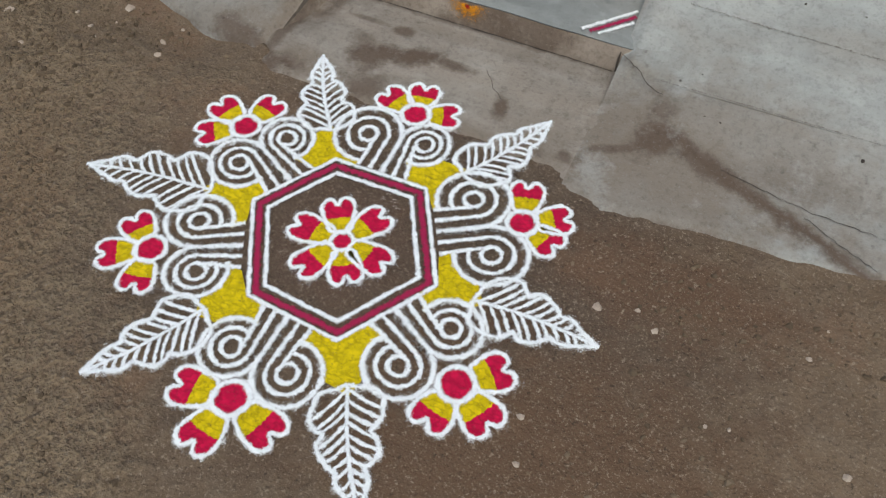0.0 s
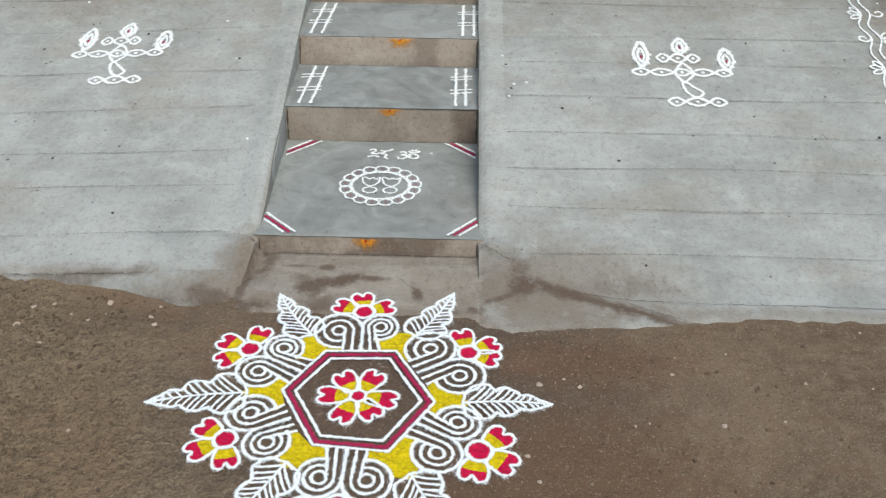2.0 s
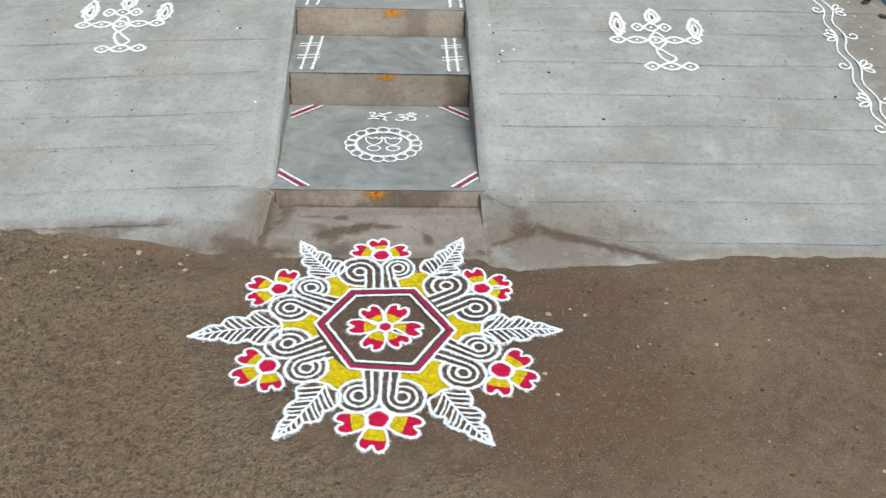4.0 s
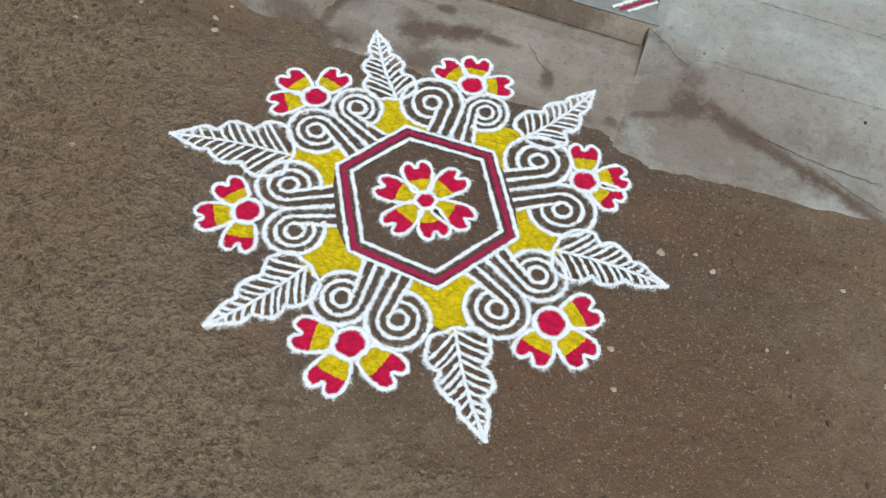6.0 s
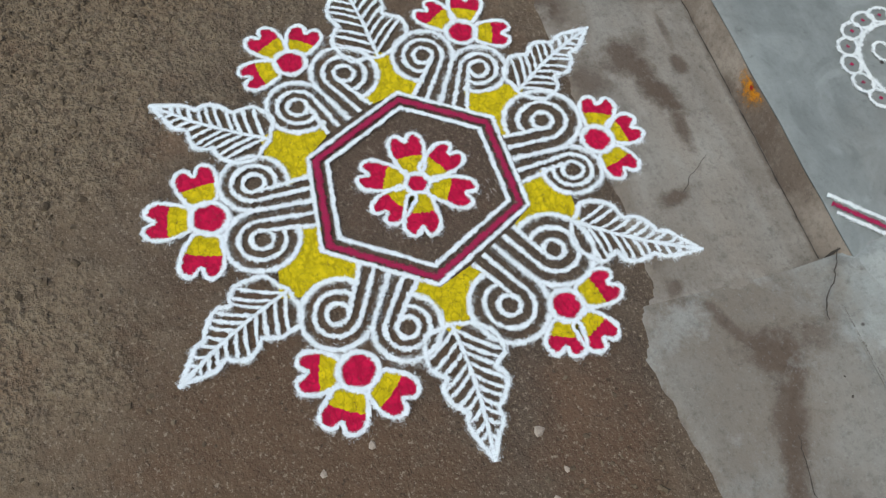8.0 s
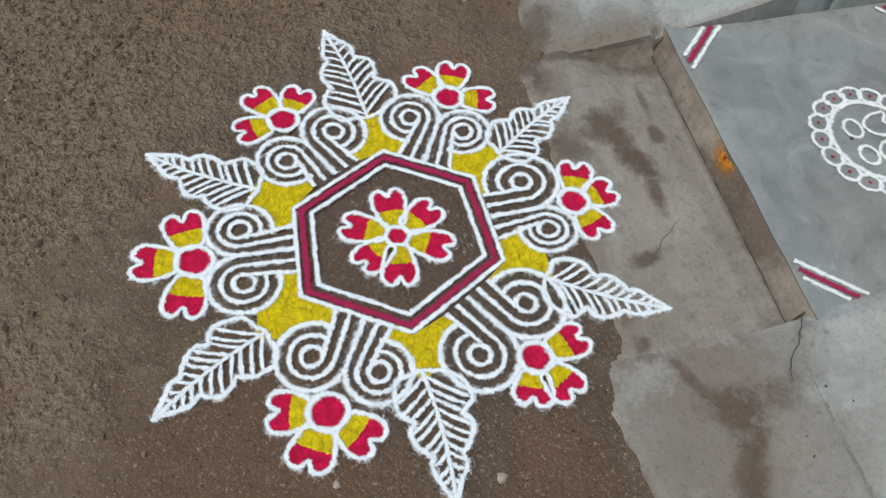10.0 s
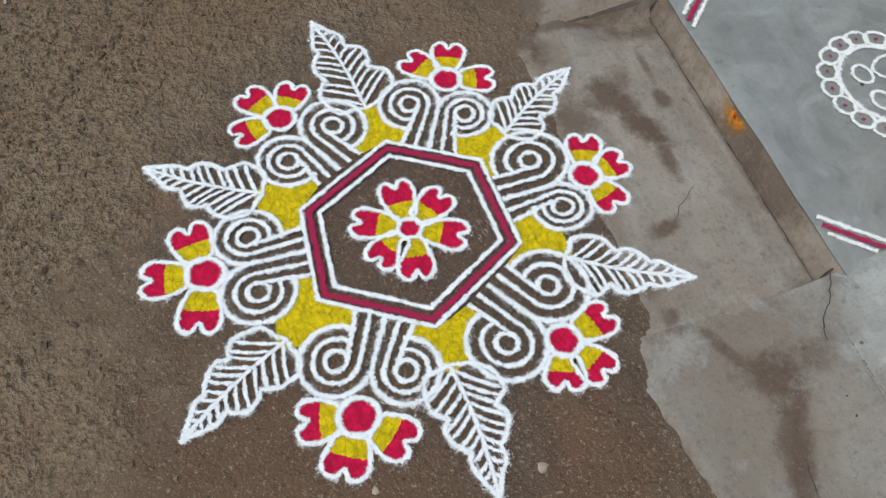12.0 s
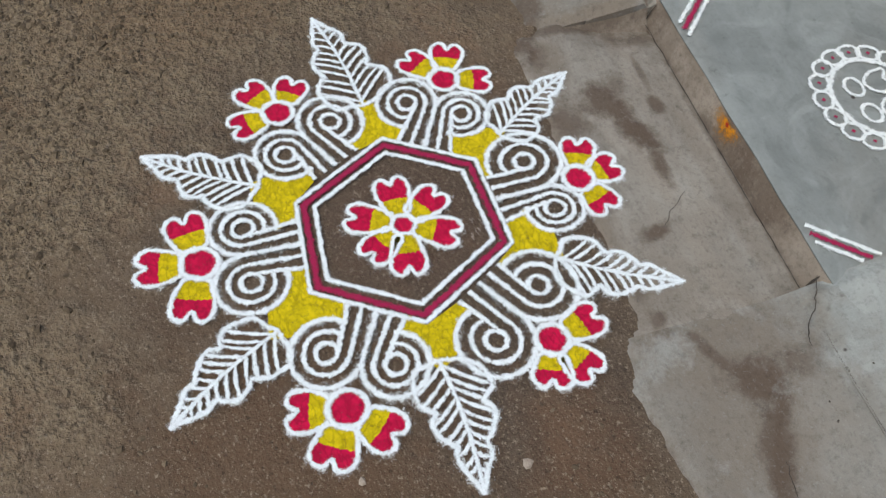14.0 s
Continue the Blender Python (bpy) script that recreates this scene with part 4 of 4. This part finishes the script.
def litter():
    rnd = random.Random(5)
    # single pale pebbles
    spots = [(0.502, 0.068, 9), (0.573, 0.092, 6), (0.614, 0.063, 6), (0.749, -0.081, 5), (0.787, -0.071, 6), (0.482, -0.279, 6), (0.457, -0.196, 7), (-0.813, 0.424, 17), (-0.664, 0.350, 9),
             (-0.638, 0.298, 9), (-1.037, 0.387, 9), (0.986, -0.074, 9), (1.152, -0.052, 6), (1.465, -0.118, 7), (0.88, 0.12, 6), (1.25, 0.1, 6)]
    for k in range(44):
        x, y = rnd.uniform(-1.5, 1.7), rnd.uniform(-0.95, 0.4)
        if math.hypot(x, y) > 0.62 and y < border(x) - 0.02:
            spots.append((x, y, rnd.uniform(3.5, 7)))
    for k in range(9):
        spots.append((rnd.uniform(-1.25, -0.55), rnd.uniform(0.16, 0.42), rnd.uniform(4, 9)))
    for k, (x, y, r) in enumerate(spots):
        s = Shape()
        lump(s, (0, 0, 0.15 * r / 1000), r / 1000, k)
        ob = part("pebble", s, STONE, smooth=False)
        ob.location = (x, y, soil_height(x, y))
        tagged(ob, "small pale pebble lying on brown earth", "pebble", "pebbles on the earth")
    # grit blown onto the ramps
    s = Shape()
    for k in range(150):
        x, y = rnd.uniform(-2.0, 2.1), rnd.uniform(0.5, 2.4)
        if STAIR_L - 0.02 < x < STAIR_R + 0.02:
            continue
        lump(s, (x, y, ramp_top(x, y) + 0.001), 0.002 + 0.0045 * rnd.random() ** 3, 900 + k)
    tagged(part("dark_grit", s, CRACK, smooth=False), "dark specks of grit scattered on the ramps", "grit", kind="stuff")
    # crumbs of earth
    s = Shape()
    for k in range(60000):
        x, y = rnd.uniform(-1.6, 1.3), rnd.uniform(-1.1, 0.5)
        left = smooth01((-0.9 * x - 0.6 * y - 0.2 + 0.4 * wob(x, y, 1.3)) / 0.7)
        if rnd.random() > 0.07 + 0.9 * left or math.hypot(x, y) < 0.58 or y > border(x) - 0.01:
            continue
        r = 0.0018 + 0.0060 * rnd.random() ** 5
        lump(s, (x, y, soil_height(x, y) + 0.1 * r), r, k, 0.8, 0.5)
    # a few dug-up clods beside the drawing
    for k in range(70):
        x, y = rnd.gauss(0.64, 0.06), rnd.gauss(0.14, 0.05)
        if y < border(x) - 0.01:
            r = 0.002 + 0.0045 * rnd.random() ** 2
            lump(s, (x, y, soil_height(x, y) + 0.2 * r), r, 7000 + k, 0.8, 0.5)
    tagged(part("earth_crumbs", s, CLOD, smooth=False), "loose crumbs of brown earth and grit", "earth crumbs", kind="stuff")
    # splashes of white on the ramp beside the vine
    s = Shape()
    for k in range(26):
        x, y = rnd.gauss(2.08, 0.06), rnd.uniform(1.5, 2.3)
        if x < 2.2:
            ribbon(s, ring((x, y), 0.0025)[:-1], rnd.uniform(0.003, 0.007), on_ramp, 0.003, True)
    for x, y in ((-1.33, 2.02), (-0.62, 1.60), (-0.70, 1.85), (0.43, 1.62), (0.47, 1.45), (0.52, 1.46), (0.45, 1.38), (-0.46, 1.22), (-0.50, 1.14)):
        ribbon(s, ring((x, y), 0.003)[:-1], 0.007, on_ramp, 0.003, True)
    tagged(part("powder_splashes", s, CHALK), "small white powder splashes on the concrete", "powder splashes", kind="stuff")
    # dry leaves in the gap beside the ramp
    for k in range(26):
        s = Shape()
        l, w = rnd.uniform(0.03, 0.055), rnd.uniform(0.012, 0.02)
        rows = 6
        for i in range(rows + 1):
            u = i / rows
            half = w * math.sin(math.pi * min(0.98, u * 0.96 + 0.03))
            for j in (-1, 0, 1):
                s.v.append((l * (u - 0.5), half * j, 0.006 * abs(j) * (0.4 + rnd.random()) + 0.015 * (u - 0.5) ** 2))
        for i in range(rows):
            for j in (0, 1):
                a = 3 * i + j
                s.face((a, a + 3, a + 4, a + 1))
        ob = part("dry_leaf", s, DRY_LEAF)
        on = k < 4
        x, y = (rnd.uniform(2.13, 2.2), rnd.uniform(1.45, 1.95)) if on else (rnd.uniform(2.26, 2.60), rnd.uniform(1.52, 1.80))
        z = ramp_top(x, y) + 0.0025 if on else soil_height(x, y) + 0.004 + 0.012 * rnd.random()
        ob.matrix_basis = pose(x, y, z, rnd.uniform(-5, 5), rnd.uniform(-5, 5), rnd.uniform(0, 360))
        tagged(ob, "curled dry brown leaf beside the ramp", "dry leaf", "dry leaves by the ramp")
    for k, (x, y, r) in enumerate(((2.36, 1.55, 0.085), (2.29, 1.46, 0.05), (2.30, 1.36, 0.055), (2.45, 1.44, 0.09))):
        bm = bmesh.new()
        bmesh.ops.create_icosphere(bm, subdivisions=3, radius=r)
        for v in bm.verts:
            f = 1 + 0.30 * noise.noise(v.co * (9 if k else 7) + Vector((k, 0, 0))) + 0.06 * noise.noise(v.co * 45)
            v.co = Vector((v.co.x * f, v.co.y * f * 1.2, v.co.z * f * 0.75))
        me = bpy.data.meshes.new("stone")
        bm.to_mesh(me)
        me.materials.append(MOSSY)
        ob = new("stone", me)
        ob.location = (x, y, soil_height(x, y) + 0.35 * r)
        tagged(ob, "pale mossy rough stone beside the ramp edge", "stone", "stones beside the ramp")


def blue_house():
    top = thing("blue_wall", "blue painted house wall corner with a dark granite panel", "wall", kind="structure", at=(2.238, 1.80, 0.0))

    def block(a, b, bevel=0.006):
        bm = bmesh.new()
        bmesh.ops.create_cube(bm, size=1)
        for v in bm.verts:
            v.co = [(p + q) / 2 + c * (q - p) for p, q, c in zip(a, b, v.co)]
        bmesh.ops.bevel(bm, geom=bm.edges[:], offset=bevel, segments=2, affect="EDGES")
        me = bpy.data.meshes.new("block")
        bm.to_mesh(me)
        return me

    for name, a, b, mat, label in (("front_wall", (0.03, 0.0, -0.1), (2.2, 0.25, 1.3), BLUE, "teal-blue painted plaster"), ("side_wall", (0.0, 0.012, -0.1), (0.027, 2.4, 1.3), BLUE_LIGHT, "light blue plaster"),
                                   ("granite_panel", (0.042, -0.012, 0.462), (1.4, -0.001, 1.1), GRANITE, "dark speckled granite"), ("panel_sill", (0.038, -0.018, 0.445), (1.4, -0.001, 0.458), BLUE_LIGHT, "pale painted sill")):
        me = block(a, b, 0.004 if "panel" in name else 0.012)
        me.materials.append(mat)
        part(name, me, None, top, label)
    # arc highlight on the teal front, made as a low ridge in pale blue
    s = Shape()
    pts = ring((0.27, 0.27), 0.10, 0.11, 0, 60, 170)
    ribbon(s, pts, 0.012, rise=0.004)
    s.v = [(x, -0.0015 - (z - 0.004), y) for x, y, z in s.v]
    part("highlight_ridge", s, BLUE_LIGHT, top, "curved ridge on the paint, coloured pale as a highlight")



def landing():
    s = Shape()
    us, vs = [float(v) for v in np.linspace(0, 1, 60)], [float(v) for v in np.linspace(0, 1, 12)]
    slab(s, us, vs, lambda u, v: (-3.4 + 5.63 * u, 2.70 + 1.2 * v, 0.515 + 0.003 * wob(5.6 * u, v, 2)), -0.16)
    tagged(part("landing", s, RAMP), "grey concrete landing at the top of the ramps", "landing", kind="structure")
    s = Shape()
    slab(s, us, vs, lambda u, v: (-3.4 + 5.6 * u, 3.90 + 0.2 * v, 3.3), -0.16)
    tagged(part("wall_north", s, STRIP), "plain grey plastered house wall", "wall", kind="structure")


rangoli()
landing()
lamp_drawing(1.138, 1.366, 1.0, 0.0, "white looped drawing of a three-flame lamp on the ramp")
lamp_drawing(-1.099, 1.486, 0.95, 0.0, "white looped drawing of a three-flame lamp on the ramp")
vine()
tread_drawings()
cracks()
litter()
blue_house()
stairs()
ramp("ramp_right", 1, RIGHT_JOINTS, "sloping grey concrete ramp in trowelled bands")
ramp("ramp_left", -1, LEFT_JOINTS, "sloping grey concrete ramp with a rounded broken corner")
apron()
ground()
